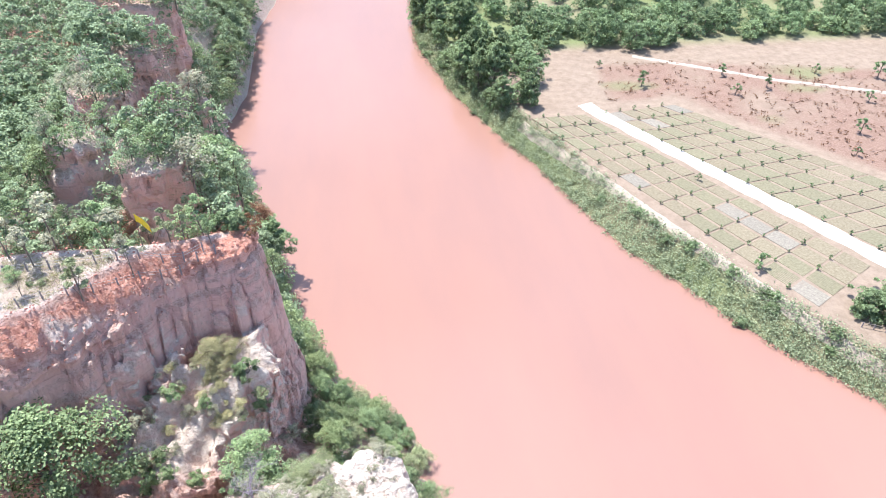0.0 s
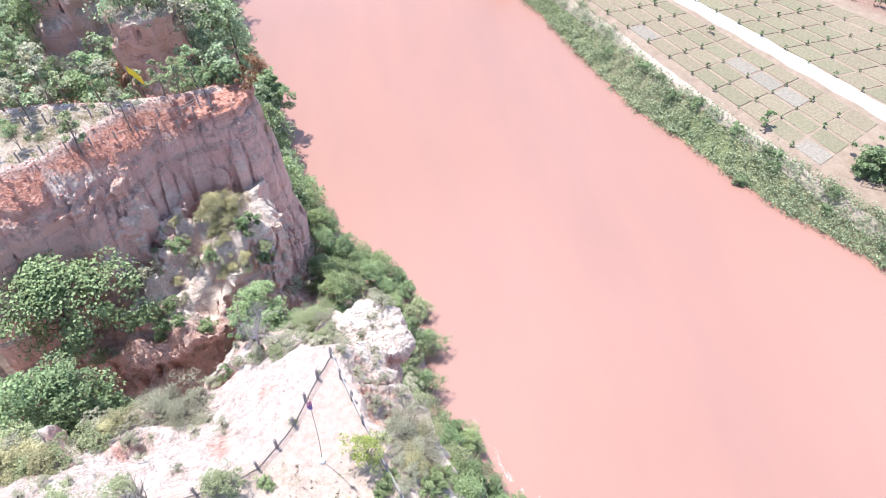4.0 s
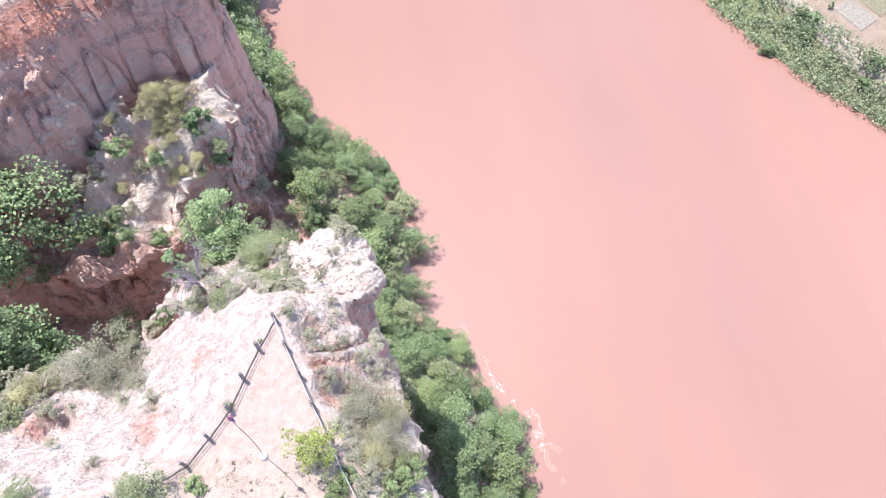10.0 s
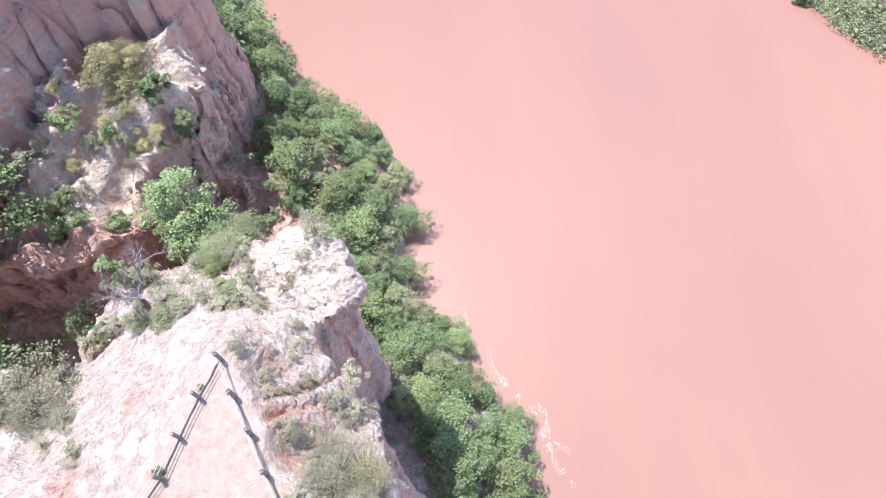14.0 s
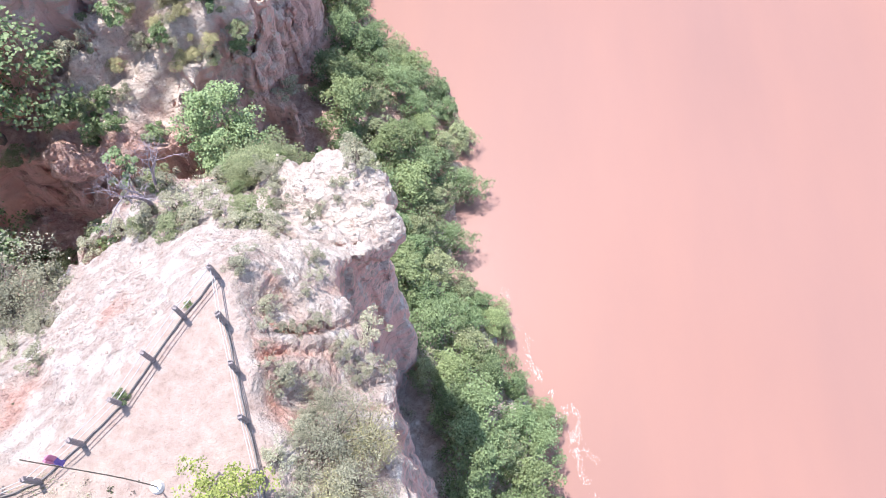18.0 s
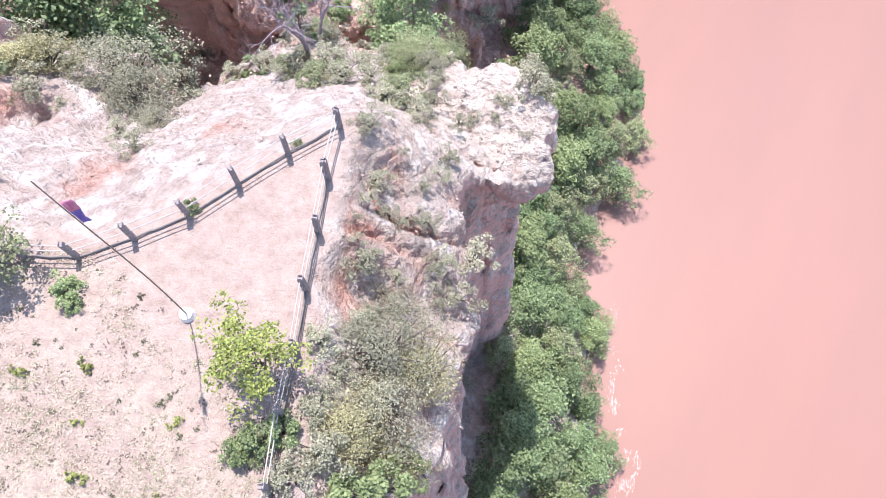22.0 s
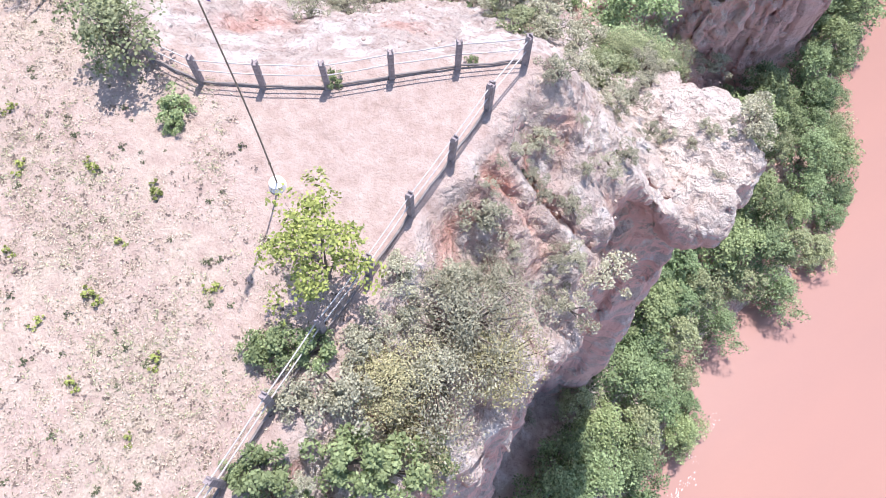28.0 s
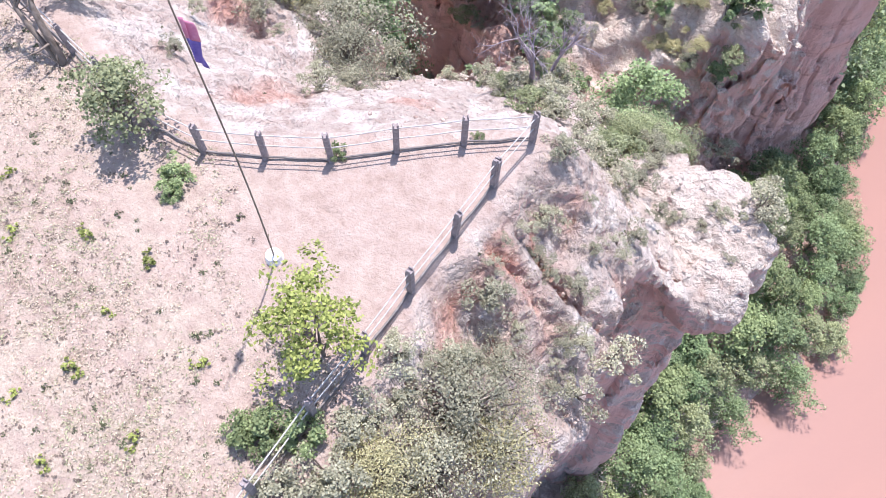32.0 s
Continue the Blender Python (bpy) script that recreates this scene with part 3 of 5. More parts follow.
# gully terrace wall: reddish-brown clay with part of its deep shade painted in
redness = np.maximum(redness, 0.5 * np.clip((23.5 - Y) / 2, 0, 1) * np.clip((Y - 11) / 3, 0, 1) * np.clip((-7 - X) / 2, 0, 1) * np.clip((-20.5 - Z) / 2, 0, 1))
slope_red = 1.4 * gully_cut(X, Y) * np.clip(1.3 - 0.28 * sd_poly(X, Y, FLAT), 0, 1) + np.clip(1 - np.hypot((X - 1.6) * 1.6, (Y + 3.2) * 0.6) / 2.6, 0, 1) * np.clip(-Z - 0.3, 0, 1) * 1.5 + 0.6 * np.clip(1 - np.hypot(X + 13.2, Y + 2.6) / 2.2, 0, 1) + 0.8 * np.clip(1 - np.hypot(X + 18.8, Y + 1.2) / 3.6, 0, 1) + 0.75 * np.exp(-((X - 1.7 + 0.375 * (Y + 1.5)) / 0.95) ** 2) * (Y < 0.5) * (Z < -0.2) + 0.8 * np.clip(1 - np.hypot(X + 12.6, Y - 3.6) / 3.5, 0, 1) + 0.7 * np.clip(1 - np.hypot(X + 9, Y - 4.8) / 2, 0, 1)
patches = np.clip(2.0 * fbm(X / 2.4, Y / 2.4, Z / 2.4, 3, 211) - 0.5, 0, 1) * np.clip((-3 - X) / 2, 0, 1) * np.clip(sd_poly(X, Y, FLAT) - 1.2, 0, 1) * (Y < 9) * (Z > -16)
set_attr(near.data, "red", np.clip(redness + 0.55 * patches + 0.6 * slope_red * np.clip(0.5 + 1.2 * fbm(X / 0.9, Y / 0.9, Z / 0.9, 3, 5), 0, 1), 0, 1))
# ridge, fin and spur tip: cream clay, whitened further to stand for sunlight
ridge_sd = np.minimum(sd_poly(X, Y, RIDGE), sd_poly(X, Y, FIN))
lit_chalk = np.clip(1.2 - ridge_sd, 0, 1) * np.clip((Z + 28) / 4, 0, 1) * (Z < -12.5) * (Y < 34.5)
lit_chalk = np.maximum(lit_chalk, np.clip(1.4 - np.hypot(X - 3.4, Y - 6.5) / 4.2, 0, 1) * np.clip((Z + 12) / 3, 0, 1))
set_attr(near.data, "lit_chalk", np.clip(lit_chalk * (0.75 + 0.5 * fbm(X / 2, Y / 2, Z / 2, 2, 151)), 0, 1))
set_attr(near.data, "rough", np.clip(sd_poly(X, Y, FLAT) + 0.3, 0.12, 1))
plain = np.clip(-(sd_poly(X, Y, FLAT) + 0.6), 0, 1) * (Z > -1.5)
patch = fbm(X / 5, Y / 5, 0 * X, 3, 203)
worn = np.clip(np.hypot(X + 0.6, (Y + 3.6) * 0.8) / 3.5 - 0.35, 0, 1)
east = (sd_poly(X, Y, FLAT) > 0.3) * (X > 0) * (Z > -14) * (Y < 8)
meadow = np.clip(-(sd_poly(X, Y, RED) + 3.0), 0, 1) * (Z > -9) * np.clip(1.0 + 0.5 * patch, 0, 1)
set_attr(near.data, "grass", np.clip(meadow + plain * worn * np.clip(0.62 + 0.5 * patch, 0, 1) + 0.04 * east * np.clip(0.4 + patch, 0, 1), 0, 1))

DISC = lambda cx, cy, r: [(cx + r * math.cos(a * math.tau / 9), cy + r * math.sin(a * math.tau / 9)) for a in range(9)]


MESAS = [[(-26.5, 57.2), (-23, 56.4), (-18.6, 57.4), (-17.6, 59), (-19, 66), (-29, 66)], [(-36, 76.5), (-33, 75.6), (-29.6, 77), (-28.4, 80), (-31, 86), (-42, 86)], [(-40, 67.2), (-36.5, 66.4), (-32, 67.6), (-31.5, 72), (-41, 73)],
         [(-40, 94), (-34, 91.5), (-30, 92.4), (-27, 91.8), (-27, 98), (-40, 102)], [(-45, 114.5), (-36, 112), (-30, 111.4), (-27, 112.5), (-28, 118), (-45, 122)]]
far_bluffs, fv = land_block("ground_bluffs", (-64, 49.4, -43.5), (-3, 128, 1), 0.6,
                            [(MESAS[0], lambda x, y: -9.5 - 0.1 * np.maximum(x + 22, 0) - 0.12 * np.maximum(60 - y, 0), 0.05), (MESAS[1], lambda x, y: -9.5 + 0 * x, 0.10), (MESAS[2], lambda x, y: -11.0 + 0 * x, 0.14),
                             (MESAS[3], lambda x, y: -9.3 + 0 * x, 0.08), (MESAS[4], lambda x, y: -7.8 + 0 * x, 0.12),
                             (DISC(-20.8, 88.6, 1.5), lambda x, y: -15.5 + 0 * x, 0.06), (DISC(-16.2, 67.0, 1.4), lambda x, y: -12 + 0 * x, 0.05)],
                            hills, "wooded river bank with bare red clay bluffs", 1.5)
FX, FY, FZ = fv.T
set_attr(far_bluffs.data, "red", np.clip(0.45 + 0.6 * fbm(FX / 7, FY / 7, FZ / 5, 2, 41), 0, 0.9))
set_attr(far_bluffs.data, "grass", np.clip(0.5 + fbm(FX / 6, FY / 6, 0 * FX, 2, 61), 0, 1))


def sheet(name, xs, ys, height, material, label, skip=None):
    X, Y = np.meshgrid(xs, ys, indexing="ij")
    v = np.stack([X, Y, height(X, Y)], -1).reshape(-1, 3)
    n, m = len(xs), len(ys)
    i, j = (a.ravel() for a in np.meshgrid(np.arange(n - 1), np.arange(m - 1), indexing="ij"))
    if skip is not None:
        cx, cy = (xs[i] + xs[i + 1]) / 2, (ys[j] + ys[j + 1]) / 2
        keep = ~skip(cx, cy)
        i, j = i[keep], j[keep]
    q = np.stack([i * m + j, (i + 1) * m + j, (i + 1) * m + j + 1, i * m + j + 1], 1)
    me = mesh_of(name, v, q, material, True)
    return tagged(new(name, me), label, "ground", kind="structure"), v


def outer(x, y):
    h = hills(x, y)
    south = np.clip((49 - y) / 6, 0, 1)
    flat = np.where(sd_poly(x, y, EDGE) < 0, flat_top(x, y), np.where(sd_poly(x, y, RED) < 0, red_top(x, y), talus(x, y)))
    return np.where(y < 49, flat, h) - np.where(y < -20, 0.05, 0.25)


def in_blocks(x, y):
    return ((x > -33) & (x < 18) & (y > -23) & (y < 49)) | ((x > -63) & (x < -4) & (y > 50) & (y < 127))


oxs = np.unique(np.concatenate([np.linspace(-900, -130, 12), np.arange(-120, 40, 2.0), np.arange(3, 20, 0.4), np.array([-33.0, 18, -63, -4, 60, 120, 300, 520])]))
oys = np.unique(np.concatenate([np.arange(-90, 230, 2.0), np.arange(230, 800, 15.0), np.array([-23.0, 49, 50, 127, 900, 1100, 1500])]))
wood_floor, wv = sheet("ground_hills", oxs, oys, outer, M_ground, "wooded hills behind the river bank", in_blocks)
set_attr(wood_floor.data, "rough", np.where(sd_poly(wv[:, 0], wv[:, 1], FLAT) < -0.3, 0.12, 0.6))
set_attr(far_bluffs.data, "rough", 0 * FX + 1.0)
set_attr(wood_floor.data, "red", np.where(wv[:, 1] < -20, 0.0, 0.15))
set_attr(wood_floor.data, "grass", np.where(wv[:, 1] < -20, 0.55, 0.8))

# ---- river ----
ws, _ = sheet("water", np.array([-120.0, 60, 240, 2400]), np.array([-300.0, 0, 300, 2600]), lambda x, y: W + 0 * x, M_water, "wide silty salmon-red river, almost still")
ws["category"] = "river"

# ---- helpers for things ----
rng = np.random.default_rng(7)


def height_map(verts, cell=0.5):
    """The highest ground in each cell of a block."""
    table = {}
    keys = np.floor(verts[:, :2] / cell).astype(int)
    order = np.argsort(verts[:, 2])
    for (a, b), z in zip(keys[order].tolist(), verts[order, 2].tolist()):
        table[a, b] = z
    return table


TABLE, FAR_TABLE = height_map(nv), height_map(fv, 1.0)
HILL_TABLE = height_map(wv[(np.abs(wv[:, 0]) < 130) & (wv[:, 1] < 232)], 2.0)


def ground(x, y):
    z = TABLE.get((math.floor(x / 0.5), math.floor(y / 0.5)))
    if z is None or x < -33 or y < -23 or y > 49:
        z = FAR_TABLE.get((math.floor(x), math.floor(y)))
    if z is None:
        z = HILL_TABLE.get((math.floor(x / 2), math.floor(y / 2)))
    if z is None:
        z = float(outer(np.array([x]), np.array([y]))[0])
    return z


def sd1(x, y, pts):
    """Signed distance of one place to a polygon, negative inside."""
    d, inside = 1e18, False
    ax, ay = pts[-1]
    for bx, by in pts:
        ex, ey = bx - ax, by - ay
        t = ((x - ax) * ex + (y - ay) * ey) / (ex * ex + ey * ey + 1e-9)
        t = 0 if t < 0 else 1 if t > 1 else t
        d = min(d, (x - ax - t * ex) ** 2 + (y - ay - t * ey) ** 2)
        if (ay > y) != (by > y) and x < ex * (y - ay) / (by - ay) + ax:
            inside = not inside
        ax, ay = bx, by
    return -math.sqrt(d) if inside else math.sqrt(d)


def thing(name, label, category, m=None, group="", kind=""):
    ob = tagged(new(name), label, category, group, kind)
    ob.empty_display_size = 0.2
    if m is not None:
        ob.matrix_basis = m
    return ob


def part(name, me, material, parent, label=""):
    """Links a mesh (or a bmesh) as one part under a thing or a part."""
    if isinstance(me, bmesh.types.BMesh):
        bm, me = me, bpy.data.meshes.new(name)
        bm.to_mesh(me)
        bm.free()
    if material and not me.materials:
        me.materials.append(material)
    ob = new(name, me)
    ob.parent = parent
    if label:
        ob["label"] = label
    return ob


def tube(points, radii, sides=6):
    """Vertices and quads of a round tapered tube along points, closed at both ends by points."""
    p = np.asarray(points, float)
    t = np.gradient(p, axis=0)
    t /= np.linalg.norm(t, axis=1)[:, None] + 1e-9
    ref = np.where(np.abs(t[:, 2:3]) > 0.9, [[1.0, 0, 0]], [[0, 0, 1.0]])
    u = np.cross(t, ref)
    u /= np.linalg.norm(u, axis=1)[:, None]
    v = np.cross(t, u)
    a = np.arange(sides) * math.tau / sides
    ring = p[:, None] + np.asarray(radii)[:, None, None] * (np.cos(a)[None, :, None] * u[:, None] + np.sin(a)[None, :, None] * v[:, None])
    n = len(p)
    i, j = (q.ravel() for q in np.meshgrid(np.arange(n - 1), np.arange(sides), indexing="ij"))
    k = (j + 1) % sides
    return ring.reshape(-1, 3), np.stack([i * sides + j, (i + 1) * sides + j, (i + 1) * sides + k, i * sides + k], 1)


def join(pieces):
    vs, fs, n = [], [], 0
    for v, f in pieces:
        vs.append(np.asarray(v))
        fs.append(np.asarray(f) + n)
        n += len(v)
    return np.concatenate(vs), np.concatenate(fs)


def leaves(centres, size, r, droop=0.0, slim=0.55, up=0.6, heart=None):
    """A four-cornered leaf at each centre, turned at random but mostly to the light."""
    n = len(centres)
    c = np.asarray(centres, float)
    out = c - (c.mean(0) if heart is None else heart)
    out /= np.linalg.norm(out, axis=1)[:, None] + 1e-6
    nrm = out * 0.55 + np.array([0, 0, up]) + r.normal(0, 0.55, (n, 3))
    nrm /= np.linalg.norm(nrm, axis=1)[:, None]
    along = np.cross(nrm, r.normal(0, 1, (n, 3)))
    along /= np.linalg.norm(along, axis=1)[:, None] + 1e-6
    across = np.cross(nrm, along)
    s = (size * r.uniform(0.6, 1.35, n))[:, None]
    tip = c + along * s - np.array([0, 0, droop]) * s
    v = np.stack([c - along * s * 0.6, c + across * s * slim + nrm * s * 0.12, tip, c - across * s * slim + nrm * s * 0.12], 1).reshape(-1, 3)
    return v, np.arange(4 * n).reshape(-1, 4)


def clumped(r, count, clumps, radius, low, high, flat=0.8):
    """Leaf places in uneven clumps that fill a crown from low to high, with gaps between them."""
    a, q = r.uniform(0, math.tau, clumps), np.sqrt(r.uniform(0.05, 1, clumps))
    zz = r.uniform(0, 1, clumps)
    swell = np.sin(np.pi * np.clip(0.18 + 0.82 * zz, 0, 1)) ** 0.6
    lop = 1 + 0.28 * np.sin(a * 2 + r.uniform(0, 6)) + 0.18 * np.sin(a * 3 + r.uniform(0, 6))
    cc = np.stack([np.cos(a) * q * radius * swell * lop, np.sin(a) * q * radius * swell * lop, low + zz * (high - low)], 1)
    cr = radius * r.uniform(0.16, 0.36, clumps)
    which = r.integers(0, clumps, count)
    d = r.normal(0, 1, (count, 3))
    d /= np.linalg.norm(d, axis=1)[:, None]
    d[:, 2] = np.where(d[:, 2] < -0.25, -d[:, 2], d[:, 2])
    return cc[which] + d * (cr[which] * r.uniform(0.55, 1.05, count))[:, None] * np.array([1, 1, flat]), cc


def tree(name, label, seed, height, radius, mat, count, leaf=0.16, clumps=26, low=0.35, trunk=0.09, bark=None, droop=0.0, limbs=7, up=0.6, category="tree"):
    """A tapered trunk with limbs, and a crown of leaves in clumps. Built below the ground's reach, then copied to its places."""
    r = np.random.default_rng(seed)
    ob = thing(name, label, category)
    at, cc = clumped(r, count, clumps, radius, height * low, height)
    bend = r.normal(0, 0.06 * height, 2)
    ts = np.linspace(0, 1, 6)
    stem = np.stack([bend[0] * ts**2, bend[1] * ts**2, height * 0.86 * ts - 0.25], 1)
    pieces = [tube(stem, trunk * (1.15 - ts), 6)]
    for k in range(limbs):
        i = 1 + int(r.integers(0, 4))
        goal = cc[int(r.integers(0, clumps))]
        mid = (stem[i] + goal) / 2 + np.array([0, 0, 0.12 * radius])
        pieces.append(tube([stem[i], mid, goal], [trunk * 0.5, trunk * 0.3, trunk * 0.08], 5))
    part("trunk", mesh_of("trunk", *join(pieces), bark or M_bark, True), None, ob)
    part("crown", mesh_of("crown", *leaves(at, leaf, r, droop, up=up, heart=np.array([0, 0, height * 0.45])), mat), None, ob)
    return ob


USED = set()


def plant(kind, x, y, z=None, size=1.0, turn=None, tilt=0.0, label="", sink=0.05):
    """A plant at its place: the first one moves there, the next ones are copies."""
    z = ground(x, y) if z is None else z
    m = pose(x, y, z - sink, tilt, 0, rng.uniform(0, 360) if turn is None else turn)
    if kind.name in USED:
        ob = copy_thing(kind, m)
    else:
        USED.add(kind.name)
        ob = kind
        ob.matrix_basis = m
    ob.scale = (size, size, size * rng.uniform(0.9, 1.12))
    if label:
        ob["label"] = label
    return ob


def bush(name, label, seed, radius, height, mat, count, leaf=0.09, clumps=16, twigs=9, up=0.5):
    r = np.random.default_rng(seed)
    ob = thing(name, label, "bush")
    at, cc = clumped(r, count, clumps, radius, height * 0.15, height)
    pieces = []
    for k in range(twigs):
        g = cc[int(r.integers(0, clumps))]
        pieces.append(tube([(0, 0, -0.15), g * 0.5 + np.array([0, 0, 0.1 * height]), g], [0.025 * radius + 0.008, 0.014 * radius + 0.006, 0.004], 4))
    part("stem", mesh_of("stem", *join(pieces), M_bark, True), None, ob)
    part("foliage", mesh_of("foliage", *leaves(at, leaf, r, up=up, heart=np.array([0, 0, height * 0.3])), mat), None, ob)
    return ob


def box(bm, cx, cy, cz, sx, sy, sz, bevel=0.0):
    made = bmesh.ops.create_cube(bm, size=1.0, matrix=Matrix.Translation((cx, cy, cz)) @ Matrix.Diagonal((sx, sy, sz, 1)))
    if bevel:
        es = list({e for v in made["verts"] for e in v.link_edges})
        bmesh.ops.bevel(bm, geom=es, offset=bevel, segments=2, affect="EDGES", profile=0.6)


# ---- fences at the viewpoint ----
def post_mesh(w, h):
    bm = bmesh.new()
    box(bm, 0, 0, h / 2 - 0.15, w, w, h + 0.3, 0.018)
    for side in (-1, 1):
        box(bm, side * w * 0.36, 0, h + 0.03, w * 0.24, w * 0.7, 0.09, 0.01)
    for v in bm.verts:
        v.co.x += 0.006 * noise.noise(v.co * 6)
        v.co.y += 0.006 * noise.noise(v.co * 6 + Vector((3, 1, 2)))
    me = bpy.data.meshes.new("post")
    bm.to_mesh(me)
    bm.free()
    me.materials.append(M_conc)
    return me


POST = post_mesh(0.145, 0.98)


def fence(label, places, heights, radius, me, level=None, rail_mat=None, sag=0.02):
    ob = thing("fence", label, "fence")
    pts = []
    for n, (x, y) in enumerate(places):
        z = (ground(x, y) if level is None else level(x, y))
        p = part("post", me, None, ob)
        turn = math.degrees(math.atan2(places[min(n + 1, len(places) - 1)][1] - places[max(n - 1, 0)][1], places[min(n + 1, len(places) - 1)][0] - places[max(n - 1, 0)][0]))
        p.matrix_basis = pose(x, y, z, rng.normal(0, 1.5), rng.normal(0, 1.5), turn)
        pts.append(Vector((x, y, z)))
    for a, b in zip(pts, pts[1:]):
        for h in heights:
            mid = (a + b) / 2 + Vector((0, 0, h - sag))
            v, q = tube([a + Vector((0, 0, h)), mid, b + Vector((0, 0, h))], [radius] * 3, 6)
            part("rail", mesh_of("rail", v, q, rail_mat or M_rail, True), None, ob)
    return ob


def low_bar(ob, places, z):
    """A low dark bar from post to post."""
    for (ax, ay), (bx, by) in zip(places, places[1:]):
        ts = np.linspace(0, 1, 5)
        p = np.stack([ax + (bx - ax) * ts + rng.normal(0, 0.015, 5), ay + (by - ay) * ts + rng.normal(0, 0.015, 5), z + rng.normal(0, 0.01, 5)], 1)
        part("footing", mesh_of("footing", *tube(p, [0.032] * 5, 6), M_cable, True), None, ob, "low dark bar between two posts")


LEFT_RUN = [(0.1, 0.0), (-0.81, -1.48), (-1.58, -2.98), (-2.27, -4.43), (-3.28, -5.7), (-4.33, -6.85), (-5.7, -7.48), (-7.7, -7.9), (-9.4, -8.2), (-11.1, -8.5), (-12.8, -8.8), (-14.5, -9.1)]
RIGHT_RUN = [(0.62, -1.66), (1.21, -3.25), (1.79, -4.87), (2.41, -6.46), (2.95, -8.04), (3.62, -9.7), (4.3, -11.3), (4.9, -13.0)]
left_fence = fence("weathered concrete posts with two pale pipe rails beside the drop", LEFT_RUN, (0.9, 0.52), 0.017, POST, lambda x, y: 0.0)
right_fence = fence("concrete posts and pale pipe rails along the cliff slope", RIGHT_RUN, (0.9, 0.52), 0.017, POST, lambda x, y: 0.0)
joint = fence("short run of pale rails at the fence corner", [(0.12, -0.03), (0.6, -1.62)], (0.9, 0.52), 0.017, POST, lambda x, y: -0.001)

low_bar(left_fence, LEFT_RUN, 0.07)
low_bar(right_fence, RIGHT_RUN, 0.07)

# ---- flagpole ----
pole = thing("flagpole", "tall thin grey pole with a limp blue and red flag", "flagpole", pose(-0.7, -6.9, 0.0))
ts = np.linspace(0, 1, 9)
stem = np.stack([0.36 * ts + 0.05 * np.sin(ts * 5), 0.03 * np.sin(ts * 4), 8.2 * ts - 0.1], 1)
part("pole", mesh_of("pole", *tube(stem, 0.021 - 0.009 * ts, 7), M_pole, True), None, pole)
bm = bmesh.new()
bmesh.ops.create_cone(bm, cap_ends=True, segments=14, radius1=0.22, radius2=0.18, depth=0.2, matrix=Matrix.Translation((0, 0, 0.08)))
part("base_block", bm, M_white, pole, "whitewashed concrete footing")


def cloth(x0, z0, wide, tall, material_bands, parent, turn, folds=2.2, nx=14, nz=12):
    for name, mat, a, b in material_bands:
        us, vs = np.linspace(0, 1, nx), np.linspace(a, b, max(3, int(nz * (b - a)) + 2))
        U, V = np.meshgrid(us, vs, indexing="ij")
        amp = 0.11 * tall * (0.3 + U) * (0.7 + 0.3 * np.sin(5 * V))
        px = x0 + wide * U * math.cos(turn) + amp * np.sin(folds * math.tau * U + 3 * V) * math.sin(turn)
        py = wide * U * math.sin(turn) - amp * np.sin(folds * math.tau * U + 3 * V) * math.cos(turn)
        pz = z0 - tall * V - 1.5 * wide * U**1.3
        v = np.stack([px, py, pz], -1).reshape(-1, 3)
        m = len(vs)
        i, j = (q.ravel() for q in np.meshgrid(np.arange(nx - 1), np.arange(m - 1), indexing="ij"))
        me = mesh_of(name, v, np.stack([i * m + j, (i + 1) * m + j, (i + 1) * m + j + 1, i * m + j + 1], 1), mat, True)
        o = part(name, me, None, parent)
        o.modifiers.new("thick", "SOLIDIFY").thickness = 0.012


cloth(0.33, 7.25, 0.26, 0.85, [("red_band", M_redcloth, 0.0, 0.45), ("blue_band", M_blue, 0.45, 1.0)], pole, 2.4, 1.6)

# ---- trees and bushes of the viewpoint ----
young = tree("young_tree", "young tree with sparse yellow-green leaves beside the fence", 3, 2.7, 1.25, M_leaf_yellow, 2900, 0.056, 30, 0.4, 0.05, limbs=18)
plant(young, 1.95, -7.2, 0.0, 1.0, 40)
B_bright = bush("leafy_bush", "low fresh green bush", 21, 0.75, 0.7, M_leaf_bright, 1900, 0.055, 20)
B_olive = bush("scrub_bush", "dense olive scrub bush on the clay slope", 22, 1.3, 1.2, M_leaf_olive, 2400, 0.075, 34)
B_slope = bush("slope_bush", "fine-leaved pale olive bush on the slope below the fence", 29, 1.4, 1.0, M_leaf_scrub, 6200, 0.034, 90, 60)
B_pale = bush("pale_bush", "fine-leaved dusty grey-green bush on the slope below the fence", 30, 1.3, 0.9, M_leaf_grey, 6500, 0.032, 80, 60)
B_grey = bush("dry_bush", "dry grey-green twiggy bush", 23, 1.1, 1.0, M_leaf_grey, 1900, 0.06, 22, 26)
B_mid = bush("green_bush", "round green bush", 24, 1.0, 1.1, M_leaf, 1700, 0.085, 18)
B_dark = bush("dark_bush", "dark green bush clinging to the rock", 25, 0.9, 1.0, M_leaf_dark, 1500, 0.085, 15)
B_fern = bush("feathery_bush", "pale feathery green bush leaning from the cliff edge", 26, 0.9, 1.0, M_leaf_grey, 1500, 0.05, 16, 16)
B_feather = bush("soft_bush", "soft fine-leaved light green bush on the gully side", 36, 1.5, 1.5, M_leaf_olive, 8000, 0.045, 110, 50)
B_small = bush("small_bush", "small yellow-green weed on bare ground", 27, 0.22, 0.2, M_leaf_yellow, 200, 0.035, 9, 5)
B_weed = bush("weed", "small dark weed on bare ground", 28, 0.17, 0.16, M_leaf_weed, 130, 0.03, 8, 5)
